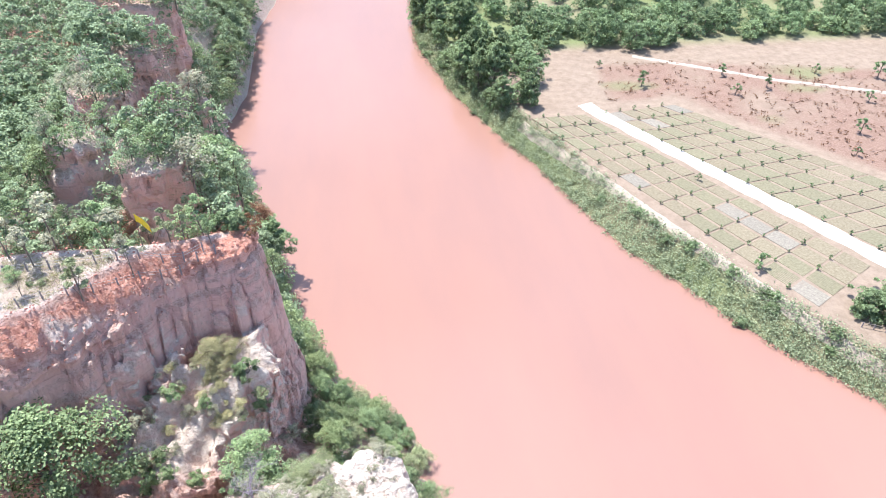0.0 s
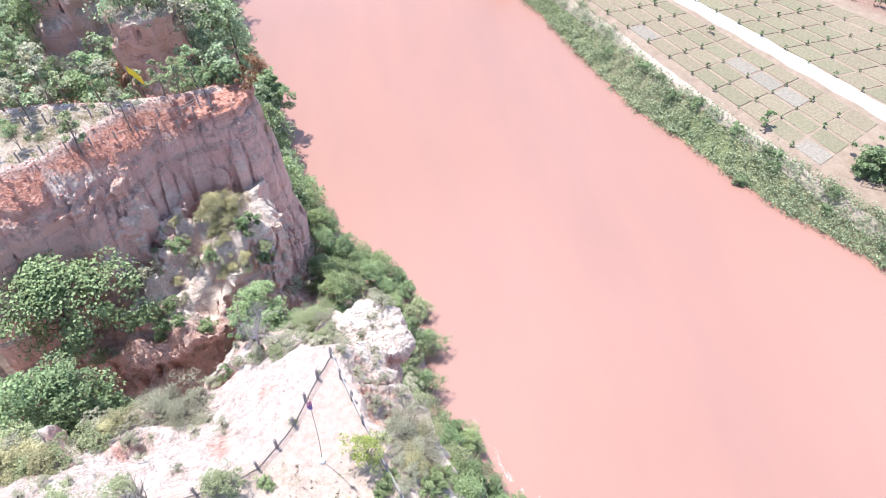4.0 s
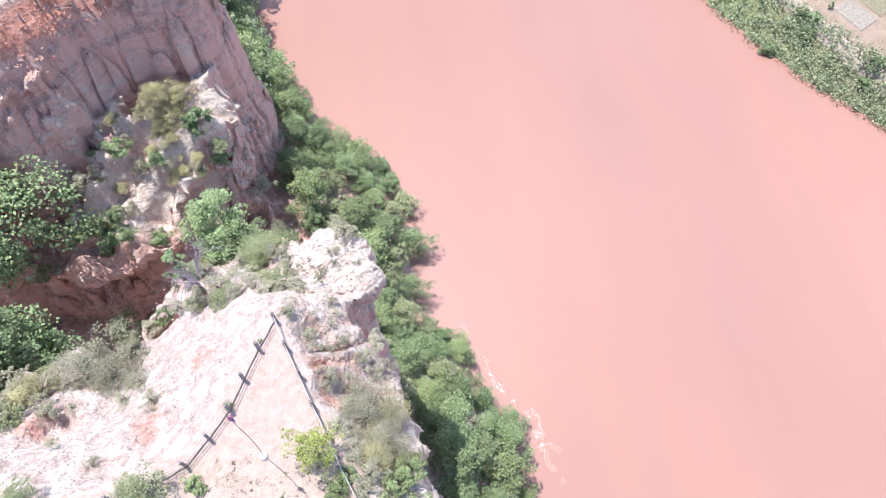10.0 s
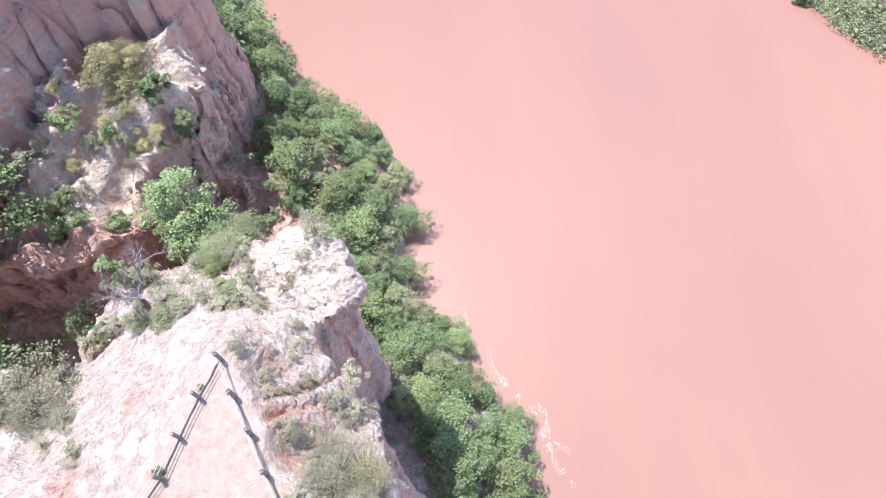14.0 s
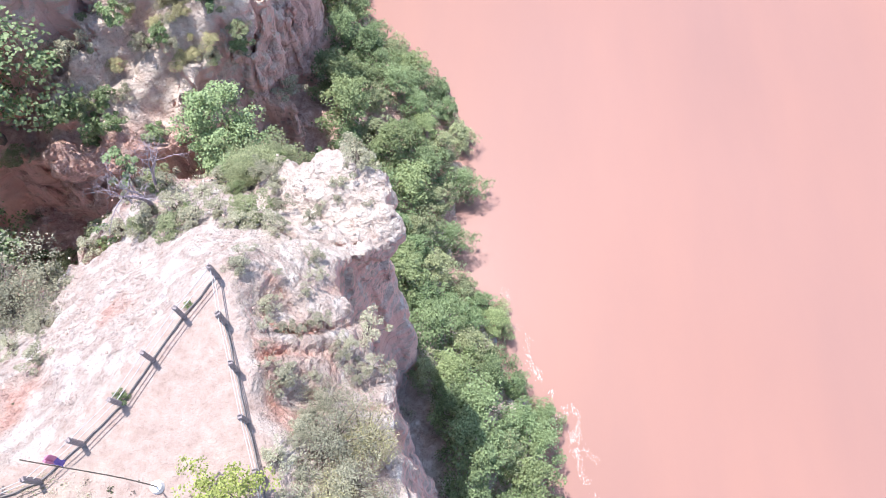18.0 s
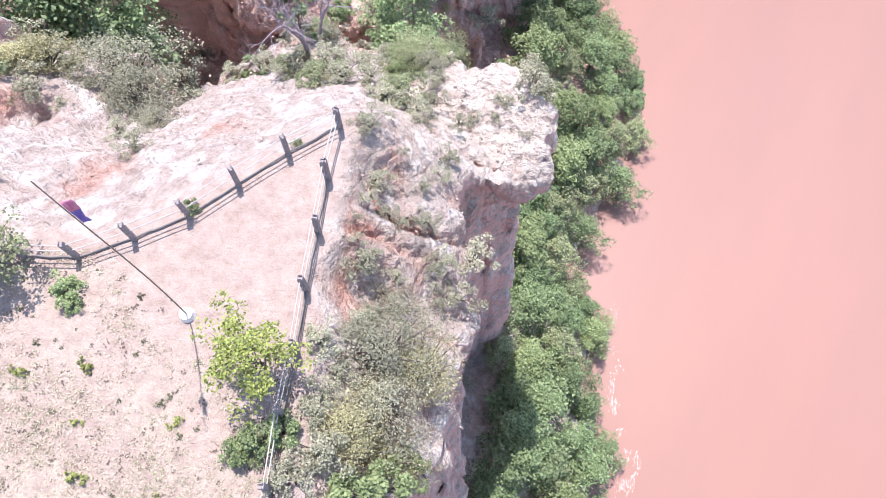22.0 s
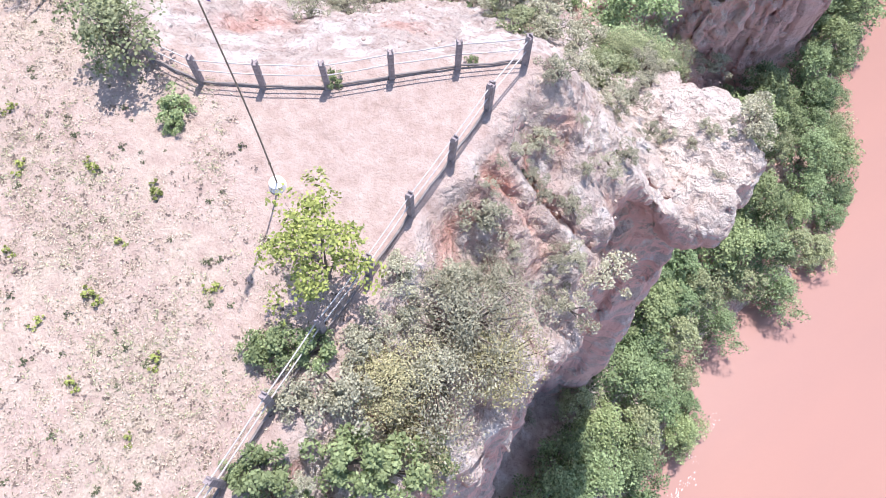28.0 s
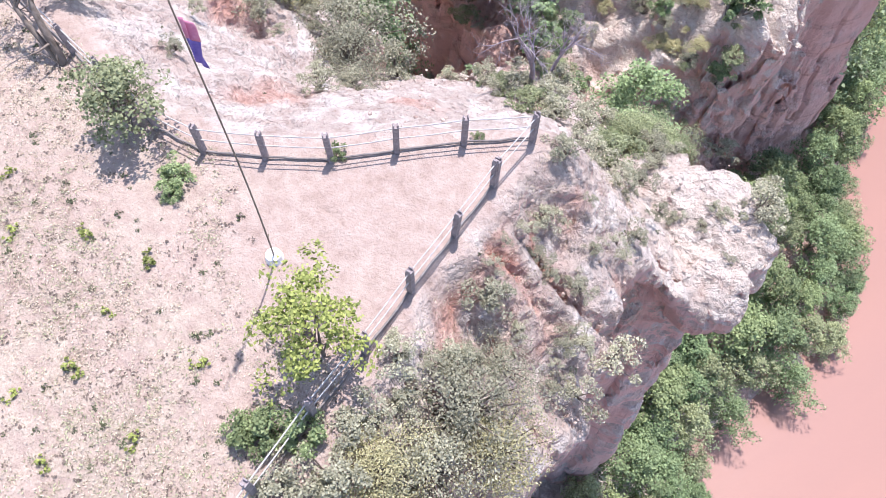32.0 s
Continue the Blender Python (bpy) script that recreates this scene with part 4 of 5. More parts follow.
FENCE_BUSH = [(2.65, -8.95, 0.85), (3.1, -8.5, 0.8), (2.4, -9.25, 0.6), (4.3, -11.0, 0.5), (-4.05, -7.75, 0.7), (-3.6, -8.1, 0.45), (-2.3, -4.25, 0.42), (-0.75, -1.1, 0.25)]
for x, y, s in FENCE_BUSH:
    plant(B_bright, x, y, None, s, label="low fresh green bush growing against the fence")
fence_tree = tree("fence_tree", "small twiggy olive-leaved tree overhanging the fence", 33, 2.1, 1.2, M_leaf_olive, 1900, 0.065, 44, 0.36, 0.05, limbs=22)
plant(fence_tree, -5.9, -8.0, None, 1.0, 20)
plant(fence_tree, -6.6, -7.7, None, 0.7, 130)
plant(fence_tree, -11.7, -7.2, None, 0.75, 80)
plant(fence_tree, -14.5, -7.9, None, 1.0, 300)
for x, y, s in ((4.3, -5.4, 1.15), (4.9, -6.6, 1.1), (3.9, -3.9, 0.75), (5.4, -5.3, 0.9), (4.4, -7.6, 0.8), (5.6, -7.7, 0.85)):
    plant((B_slope, B_pale)[int(10 * x) % 2], x, y, None, s, sink=0.15)
for x, y, s in ((5.9, -8.6, 0.9), (6.3, -7.7, 0.7), (5.3, -9.2, 0.8), (4.8, -10.6, 0.7), (6.2, -10.2, 0.9)):
    plant(B_bright, x, y, None, s * 1.4, label="leafy light-green bush at the cliff edge")
for x, y, s in ((2.6, -3.3, 0.55), (3.3, -5.0, 0.55), (1.5, -0.7, 0.45), (2.9, -6.0, 0.5), (3.6, -7.4, 0.6), (0.8, 0.6, 0.5), (2.3, -1.4, 0.35), (3.9, -9.3, 0.6), (4.2, -8.4, 0.7), (3.4, -0.9, 0.4), (2.7, 2.2, 0.4)):
    plant(B_grey, x, y, None, s, label="dry grey-green twiggy bush on the crumbling slope")
for x, y, s in ((5.0, -0.7, 0.95), (5.2, -2.2, 0.7), (3.6, 8.2, 1.1), (3.2, 9.0, 0.9), (4.9, 1.2, 0.6)):
    plant(B_fern, x, y, None, s)
r8 = np.random.default_rng(83)
for k in range(120):
    x, y = r8.uniform(0.6, 6.5), r8.uniform(-12, 8.5)
    if sd1(x, y, FLAT) > 0.4 and sd1(x, y, EDGE) < -0.6:
        plant((B_grey, B_weed, B_fern, B_grey)[k % 4], x, y, None, r8.uniform(0.15, 0.38) * (2.0 if k % 4 == 1 else 1.0), label="small dry shrub among clay mounds")
PLAIN_WEEDS = [(-0.8, -11.6), (-1.0, -12.8), (-2.3, -9.2), (-1.6, -10.5), (0.6, -9.4), (-3.8, -10.1), (0.7, -12.8), (1.3, -11.2), (-4.8, -11.5), (-2.9, -12.6), (2.4, -12.4), (-6.5, -11)]
for n, (x, y) in enumerate(PLAIN_WEEDS):
    plant(B_small, x, y, None, rng.uniform(0.7, 1.25))
for n in range(290):
    x, y = rng.uniform(-12, 4.2), rng.uniform(-17, -5.5)
    if sd1(x, y, FLAT) < -0.5 and math.hypot(x + 0.6, y + 3.6) > 3.2:
        plant(B_weed, x, y, None, rng.uniform(0.22, 0.85))
def leaning_tree():
    """Two bleached stems leaning out from one foot, with bent bare limbs."""
    r = np.random.default_rng(15)
    ob = thing("leaning_tree", "bare bleached tree with two stems leaning over the slope", "tree")
    for lean, tall, rad in (((-1.5, 0.7), 4.2, 0.15), ((-2.3, -0.1), 3.8, 0.11)):
        ts = np.linspace(0, 1, 8)
        p = np.stack([lean[0] * ts**1.2 + 0.12 * np.sin(ts * 6), lean[1] * ts + 0.1 * np.sin(ts * 7 + 1), tall * ts - 0.3], 1)
        pieces = [tube(p, rad * (1.1 - 0.75 * ts), 8)]
        for k in range(9):
            i = int(r.integers(2, 7))
            way = r.normal(0, 0.6, 3) + np.array([-0.2, 0, 0.3])
            q1 = p[i] + way * 0.6
            q2 = q1 + (way + r.normal(0, 0.4, 3)) * 0.6
            pieces.append(tube([p[i], q1, q2], [rad * 0.4, rad * 0.22, 0.008], 5))
            pieces.append(tube([q1, q1 + r.normal(0, 0.4, 3)], [rad * 0.18, 0.006], 4))
        part("stem", mesh_of("stem", *join(pieces), M_bark, True), None, ob)
    at, cc = clumped(r, 900, 14, 1.5, 2.6, 4.4)
    part("foliage", mesh_of("foliage", *leaves(at + np.array([-2.0, 0.3, 0.4]), 0.07, r), M_leaf_olive), None, ob, "sparse olive leaves")
    return ob


plant(leaning_tree(), -9.2, -8.7, None, 0.8, 0)

# ---- gully between the viewpoint and the red cliff ----
def dead_tree(seed, height):
    r = np.random.default_rng(seed)
    pieces = []

    def grow(base, way, length, rad, depth):
        pts = [base]
        for k in range(3):
            way = way + Vector(r.normal(0, 0.14, 3))
            way.normalize()
            pts.append(pts[-1] + way * length / 3)
        pieces.append(tube(pts, np.linspace(rad, rad * 0.55, 4), 5 if depth < 2 else 3))
        if depth < 6:
            for k in range(3 if depth < 4 else 2):
                side = Vector(r.normal(0, 1, 3))
                w2 = (way + side * 0.55 + Vector((0, 0, 0.1))).normalized()
                grow(pts[-1 if k < 2 else 2], w2, length * r.uniform(0.55, 0.8), rad * 0.5, depth + 1)

    grow(Vector((0, 0, -0.3)), Vector((0.05, 0, 1)), height * 0.36, 0.12, 0)
    ob = thing("dead_tree", "leafless grey-violet dead tree on the clay slope", "tree")
    part("trunk", mesh_of("trunk", *join(pieces), M_dead, True), None, ob)
    return ob


bare = dead_tree(4, 4.2)
plant(bare, -5.9, 5.9, None, 1.25, 30)
plant(bare, -6.3, 7.3, None, 1.0, 150)
plant(bare, -20.5, 0.3, None, 0.6, 80)
tall_green = tree("tall_green_tree", "tall dark green tree rising from the gully above the rim", 44, 9.0, 1.6, M_leaf_dark, 9000, 0.07, 90, 0.5, 0.1, limbs=16)
for x, y, top in ((-21.4, 5.8, -8.8), (-24.0, 4.8, -7.5)):
    foot = ground(x, y)
    plant(tall_green, x, y, foot, (top - foot) / 9.0)
gully_olive = tree("olive_tree", "round olive-green tree rising from the gully", 41, 8.8, 2.9, M_leaf_olive, 6000, 0.15, 60, 0.3, 0.14)
for x, y, s in ((-9.6, 19.0, 1.0), (-7.0, 18.0, 0.8), (-11.6, 20.6, 0.75), (-6.0, 20.6, 0.7)):
    plant(gully_olive, x, y, None, s)
for x, y, s in ((-14.5, 13.0, 0.55), (-17.5, 11.0, 0.6), (-12.0, 14.5, 0.6), (-20.5, 14.0, 0.7)):
    plant(gully_olive, x, y, None, s, label="shaded olive-green tree on the gully floor")
for x, y, s in ((-4.0, 10.2, 0.95), (-2.4, 9.7, 0.9), (-1.2, 10.4, 0.8), (-3.2, 11.8, 1.1), (-2.6, 8.9, 0.75)):
    plant(B_feather, x, y, None, s)
tall_olive = tree("tall_olive_tree", "tall fine-leaved grey-olive tree rising out of the gully", 43, 9.0, 1.75, M_leaf, 11000, 0.07, 90, 0.5, 0.1, limbs=16)
foot = ground(-8.6, 18.5)
plant(tall_olive, -8.6, 18.5, foot, (-17.3 - foot) / 9.0, 60)
foot = ground(-6.2, 17.0)
plant(tall_olive, -6.2, 17.0, foot, (-20.5 - foot) / 9.0, 200)
for x, y, s in ((-10.2, 2.3, 1.0), (-18.8, 2.2, 1.0), (-3.4, 4.9, 0.8), (-4.6, 5.6, 0.9), (-5.9, 4.6, 0.7), (-2.4, 5.4, 0.7), (-1.0, 4.2, 0.6), (-16.5, 1.5, 0.8), (-7.3, 4.8, 0.6)):
    plant(B_grey, x, y, None, s)
for x, y, s in ((-9.3, 7.6, 1.6), (-10.6, 9.5, 1.4), (-8.6, 9.6, 1.2), (-11.6, 9.4, 1.1), (-7.8, 11.2, 1.3)):
    plant(B_mid, x, y, None, s, label="round green bush at the foot of the clay wall")
for k in range(60):
    x, y = rng.uniform(-11, 3), rng.uniform(4, 11)
    if x < 0.3 and 2.2 < sd1(x, y, FLAT) and sd1(x, y, EDGE) < 0.3:
        plant((B_grey, B_olive, B_grey, B_bright)[k % 4], x, y, None, rng.uniform(0.3, 0.7), label="low scrub along the crumbling northern edge")
sapling_g = tree("gully_tree", "slim young green tree in the gully", 9, 3.6, 0.8, M_leaf, 800, 0.1, 14, 0.3, 0.05)
plant(sapling_g, -7.6, 7.6, None, 1.0)
plant(sapling_g, -9.0, 5.4, None, 0.7)
for x, y, s in ((-9.6, 28.2, 1.5), (-10.4, 27.6, 1.1), (-4.6, 24.5, 1.2)):
    plant(B_dark, x, y, None, s)
B_ridge = bush("ridge_scrub", "yellowed fine-leaved scrub on the pale clay ridge", 38, 1.3, 1.3, M_leaf_scrub, 3600, 0.06, 70, 60)
for x, y, s in ((-13.6, 30.4, 1.25), (-12.6, 29.4, 1.25), (-11.4, 31.2, 1.1), (-13.2, 31.6, 1.0), (-13.0, 28.2, 0.7), (-11.6, 30.4, 0.7), (-14.6, 29.8, 0.5), (-12.4, 27.4, 0.6), (-14.2, 26.6, 0.55), (-10.6, 26.2, 0.6), (-16.4, 27.6, 0.5), (-12.8, 25.2, 0.7), (-17.8, 24.6, 0.6)):
    plant(B_ridge, x, y, None, s)
r9 = np.random.default_rng(97)
for k in range(60):
    x, y = r9.uniform(-23, -6.5), r9.uniform(20, 33)
    if sd1(x, y, RIDGE) < -0.3 and not (x > -9 and y > 29):
        plant((B_grey, B_grey, B_ridge, B_olive, B_grey)[int(r9.integers(0, 5))], x, y, None, r9.uniform(0.25, 0.55), label="dry scrub between the broken clay steps")
for x, y, s in ((-20.8, 21.2, 0.9), (-19.4, 20.2, 1.0), (-22.2, 20.6, 1.0), (-17.5, 20.0, 0.8), (-12.5, 22.4, 0.9), (-15.2, 20.4, 0.9)):
    plant(B_mid, x, y, None, s * 1.2, label="green bush below the broken ridge")
for k in range(34):
    x, y = rng.uniform(-32, -5), rng.uniform(8, 29)
    if sd1(x, y, RED) > 1.5 and sd1(x, y, EDGE) > 1.0:
        plant((B_grey, B_olive, B_mid)[k % 3], x, y, None, rng.uniform(0.6, 1.3), label="scrub bush on the gully floor")
bigtree = tree("spreading_tree", "large dark green spreading tree in the gully", 12, 9.5, 4.3, M_leaf, 9000, 0.16, 90, 0.25, 0.24, limbs=14)
plant(bigtree, -27.2, 19.8, None, 1.38)
plant(bigtree, -24.6, 6.0, None, 1.0, label="spreading dark green tree at the gully's head")
plant(bigtree, -31.0, 12.0, None, 0.9, label="spreading dark green tree at the gully's head")
plant(bigtree, -27.5, 1.0, None, 0.6, label="spreading dark green tree at the gully's head")

for x, y, s in ((-12.4, 1.4, 1.9), (-11.2, 0.8, 1.5), (-13.5, 2.2, 1.4), (-9.6, 0.0, 0.8)):
    plant(B_pale, x, y, None, s, label="wide dusty grey-green bush above the red pit")
for k in range(26):
    x, y = r9.uniform(-20, -6), r9.uniform(-7, 3)
    if 1.0 < sd1(x, y, FLAT):
        plant((B_grey, B_weed)[k % 3 == 0], x, y, None, r9.uniform(0.25, 0.6), label="small dry shrub on the bleached slope")

for x, y, s in ((-20.9, -1.8, 1.3), (-21.8, -0.4, 1.4), (-17.6, -2.9, 1.0), (-16.2, -1.5, 1.1), (-13.9, -1.3, 0.8), (-19.6, -3.2, 0.9), (-16.9, 0.9, 1.0), (-22.6, -3.0, 1.2)):
    plant((B_olive, B_grey)[int(abs(x) * 10) % 2], x, y, None, s, label="brownish scrub round the red pit")
for x, y, s in ((-19.6, -2.2, 1.2), (-20.8, -3.0, 1.3), (-18.4, -3.2, 0.9), (-15.0, 0.2, 0.9), (-15.6, -0.6, 0.7)):
    plant(B_ridge, x, y, None, s, label="yellowed scrub on the bleached slope")
plant(gully_olive, -22.6, 3.8, None, 0.62, label="olive tree at the head of the gully")
plant(gully_olive, -20.6, 5.2, None, 0.55, label="olive tree at the head of the gully")

# ---- trees along the near shore ----
SHORE_KINDS = [tree("shore_tree", "leafy green tree at the foot of the cliff by the water", 31 + k, h, rr, m, n, lf, cl, 0.12, 0.11, limbs=9)
               for k, (h, rr, m, n, lf, cl) in enumerate(((5.2, 2.5, M_leaf, 5200, 0.115, 90), (4.4, 2.2, M_leaf_dark, 4400, 0.115, 80), (5.0, 2.4, M_leaf_bright, 5000, 0.12, 80),
                                                          (3.6, 2.1, M_leaf_olive, 4400, 0.105, 80), (4.6, 2.6, M_leaf, 5000, 0.11, 96)))]
placed = []
for k in range(5200):
    y = rng.uniform(-22, 66)
    x = rng.uniform(-16, 21)
    d = -sd1(x, y, LEFT_LAND)
    lim = 8.5 if y < 13 else (11.0 if y < 34 else 5.5)
    if not 0.4 < d < lim or len(placed) > 180 or ground(x, y) > -29.5:
        continue
    if any((x - a) ** 2 + (y - b) ** 2 < 2.1**2 for a, b in placed):
        continue
    placed.append((x, y))
    kind = SHORE_KINDS[int(rng.integers(0, 5))]
    plant(kind, x, y, None, rng.uniform(0.65, 1.05) * (0.8 if d < 2 else 1.0))
for x, y in ((14.0, 8.2), (13.9, 7.2), (9.9, 30.5), (17.2, 1.2), (9.6, 16.4)):
    plant(bush("rusty_bush", "rust-brown dry bush over the water's edge", 61, 0.8, 0.9, M_leaf_rust, 700, 0.08, 10) if not bpy.data.objects.get("rusty_bush") else bpy.data.objects["rusty_bush"], x, y, None, rng.uniform(0.7, 1.1))

# ---- the red plateau ----
THIN = [tree("thin_tree", "slender tree with thin grey-green foliage on the red plateau", 71 + k, h, rr, m, n, 0.13, 12, 0.5, 0.08, limbs=6)
        for k, (h, rr, m, n) in enumerate(((5.0, 1.5, M_leaf_grey, 900), (4.6, 1.3, M_leaf_olive, 1000), (6.0, 1.6, M_leaf, 1200)))]
for n, (x, y, s) in enumerate(((-27.8, 32.9, 1.0), (-23.0, 29.4, 1.15), (-27.7, 28.8, 0.55), (-19.3, 33.2, 0.9), (-16.1, 37.0, 0.95), (-12.2, 37.2, 0.55), (-30.5, 34.5, 1.1), (-25.0, 35.5, 0.8), (-29.5, 36.0, 1.2), (-32.5, 31, 1.2), (-15.0, 38.2, 1.0), (-13.2, 39.0, 0.9), (-20.8, 36.4, 1.0), (-18.6, 38.6, 1.1), (-22.6, 37.6, 1.1), (-27.0, 36.6, 1.3))):
    plant(THIN[n % 3], x, y, None, s)
rust = tree("overhanging_tree", "rust-tinged tree leaning over the cliff corner", 77, 4.2, 1.7, M_leaf_rust, 2600, 0.11, 26, 0.2, 0.1)
plant(rust, -8.9, 38.4, None, 1.0, 0).rotation_euler.y = radians(38)
for x, y, s in ((-9.6, 39.6, 1.3), (-10.6, 40.2, 1.4), (-12.0, 40.3, 1.2)):
    plant(B_mid, x, y, None, s * 1.2, label="round green bush on the cliff corner")
for k in range(40):
    x, y = rng.uniform(-33, -10), rng.uniform(27, 48)
    if sd1(x, y, RED) < -3:
        plant((B_grey, B_olive, B_mid)[k % 3], x, y, None, rng.uniform(0.3, 0.75) if y < 39 else rng.uniform(0.9, 1.8), label="scrub bush on the red plateau")
POST_FAR = post_mesh(0.14, 0.95)
edge_run = [(-31 + 1.75 * k, float(np.interp(-31 + 1.75 * k, [-31, -28.1, -22.8, -19.3, -12.0], [25.6, 27.0, 29.8, 33.0, 36.2]))) for k in range(12)]
fence("weathered posts with thin rails along the red cliff edge", edge_run, (0.8, 0.45), 0.013, POST_FAR)
back_run = [(-32 + 1.9 * k, float(np.interp(-32 + 1.9 * k, [-32, -26, -16, -11], [31.9, 32.6, 35.3, 37.4]))) for k in range(11)]
fence("weathered posts with thin rails behind the plateau path", back_run, (0.8, 0.45), 0.02, POST_FAR)
fp = thing("flagpole", "slim pole with a bright yellow flag on the plateau", "flagpole", pose(-18.4, 35.6, ground(-18.4, 35.6)))
part("pole", mesh_of("pole", *tube([(0, 0, -0.2), (0.05, 0, 2.2), (0.1, 0.05, 4.6)], [0.05, 0.04, 0.025], 6), M_pole, True), None, fp)
cloth(0.1, 4.5, 1.1, 0.9, [("yellow_flag", M_yellow, 0.0, 1.0)], fp, 0.1, 1.2)

# ---- wooded bank beyond ----
WOOD = [tree("woodland_tree", "small-leaved green woodland tree on the river bank", 91 + k, h, rr, m, n, lf, cl, 0.2, 0.1, limbs=6)
        for k, (h, rr, m, n, lf, cl) in enumerate(((5.2, 1.9, M_leaf_wood, 1350, 0.15, 60), (4.6, 1.8, M_leaf, 1300, 0.15, 54), (5.6, 1.6, M_leaf_wood, 1200, 0.14, 54), (4.4, 1.8, M_leaf_grey, 1200, 0.14, 54), (5.0, 2.0, M_leaf_bright, 1300, 0.15, 60)))]
def before_bluff(x, y):
    """True on the open ground at the foot of a bluff."""
    for m in MESAS:
        if sd1(x, y, m) > 0.3 and any(sd1(x + a, y + b, m) < 0 for a, b in ((-0.8, 2), (-1.2, 4), (-1.6, 6.0))):
            return True
    return False


BARE = [[(x + 1.0, y - 3.0) for x, y in m[:4]] + [(x, y) for x, y in m[3::-1]] for m in MESAS]
put = []
WOOD_REST = []
for k in range(9000):
    x, y = rng.uniform(-85, -5), rng.uniform(40, 190)
    if len(put) >= 900:
        break
    d = -sd1(x, y, LEFT_LAND)
    if d < 0.8 or (y < 57 and sd1(x, y, RED) < 0 and y < 41) or x < -38 - max(0, y - 45) * 0.5:
        continue
    if before_bluff(x, y) and rng.uniform() < 0.93:
        continue
    gap = 1.9 if y < 100 else 2.6
    if any((x - a) ** 2 + (y - b) ** 2 < gap**2 for a, b in put):
        continue
    put.append((x, y))
    if y > 92 or len(put) > 640 or x < -46:
        WOOD_REST.append((x, y))
        continue
    kind = WOOD[int(rng.choice(5, p=[0.25, 0.25, 0.15, 0.2, 0.15]))]
    size = rng.uniform(0.6, 1.1) * (0.8 if d < 6 else 1.0)
    plant(kind, x, y, None, size * (1.75 if d < 13 and y > 57 else 1.0))
for k in range(60):
    x, y = rng.uniform(-40, -14), rng.uniform(50, 112)
    if before_bluff(x, y):
        plant((B_grey, B_mid, B_olive)[k % 3], x, y, None, rng.uniform(0.7, 1.2), label="scrub bush below the clay bluff")
pieces = []
rw = np.random.default_rng(37)
for x, y in WOOD_REST:
    at, cc = clumped(rw, 620, 34, 2.2, 1.0, 5.5)
    pieces.append(leaves(at + np.array([x, y, ground(x, y)]), 0.26, rw, heart=np.array([x, y, ground(x, y) + 3])))
tagged(new("far_woods", mesh_of("far_woods", *join(pieces), M_leaf_wood)), "dense green woods on the hills upriver", "woods", kind="stuff")
tall_shore = tree("tall_shore_tree", "tall dark green tree leaning over the water's edge", 99, 9.0, 2.6, M_leaf_dark, 4200, 0.2, 50, 0.35, 0.16)
plant(tall_shore, -10.6, 71.3, None, 1.15, 0)
plant(tall_shore, -11.4, 73.4, None, 1.0, 120)
row = []
for k in range(1500):
    y = rng.uniform(50, 185)
    x = rng.uniform(-30, 0)
    d = -sd1(x, y, LEFT_LAND)
    if 0.3 < d < 5.5 and not any((x - a) ** 2 + (y - b) ** 2 < 1.9**2 for a, b in row) and not any((x - a) ** 2 + (y - b) ** 2 < 1.2**2 for a, b in put) and len(row) < 120:
        row.append((x, y))
        plant(WOOD[(1, 4, 0)[k % 3]], x, y, None, rng.uniform(0.8, 1.35), label="fresh green tree crowding the water's edge")

# ---- the far bank and its fields ----
FAR_SHORE = [(260, -300), (150, -70), (110, -22), (90, 10), (76, 30), (71.4, 36.2), (67.0, 41.5), (61.9, 49.6), (56.5, 60.5), (51.0, 69.5), (48.0, 79), (41.5, 100.3), (35.4, 116), (29.3, 135.5), (24.0, 166), (26, 202), (40, 300), (85, 420), (170, 540), (560, 760)]
FAR_LAND = FAR_SHORE + [(2600, 900), (2600, -300)]


def far_land(x, y):
    d = -sd_poly(x, y, FAR_LAND)
    t = np.clip(d / 7.5, 0, 1)
    return np.where(d > 0, W + 0.05 + (FIELD - W - 0.05) * (t * t * (3 - 2 * t)), W + np.maximum(d, -6) * 0.5) + np.where(d > 9, fbm(x / 9, y / 9, 0 * x, 2, 401) * 0.06, 0)


def field_mat():
    """Fallow soil: pale trodden earth, rust-brown cleared ground and green meadow, by their own spread."""
    m, nt, b = node_mat("field_soil")
    mid, fine = tex_noise(nt, 0.55, 8, 0.75), tex_noise(nt, 3.0, 6, 0.75)
    pale = ramp(nt, mid, [(0.3, (0.20, 0.148, 0.115)), (0.7, (0.31, 0.24, 0.19))])
    brown = ramp(nt, fine, [(0.25, (0.12, 0.07, 0.055)), (0.5, (0.225, 0.145, 0.115)), (0.75, (0.33, 0.235, 0.195))])
    green = ramp(nt, fine, [(0.25, (0.10, 0.13, 0.055)), (0.5, (0.17, 0.195, 0.095)), (0.75, (0.25, 0.255, 0.145))])
    c = mixc(nt, attr(nt, "brown"), pale, brown)
    c = mixc(nt, attr(nt, "green"), c, green)
    nt.links.new(c, b.inputs["Base Color"])
    b.inputs["Roughness"].default_value = 0.95
    b.inputs["Specular IOR Level"].default_value = 0.15
    bump(nt, b, fine, 0.6, 0.25)
    return m


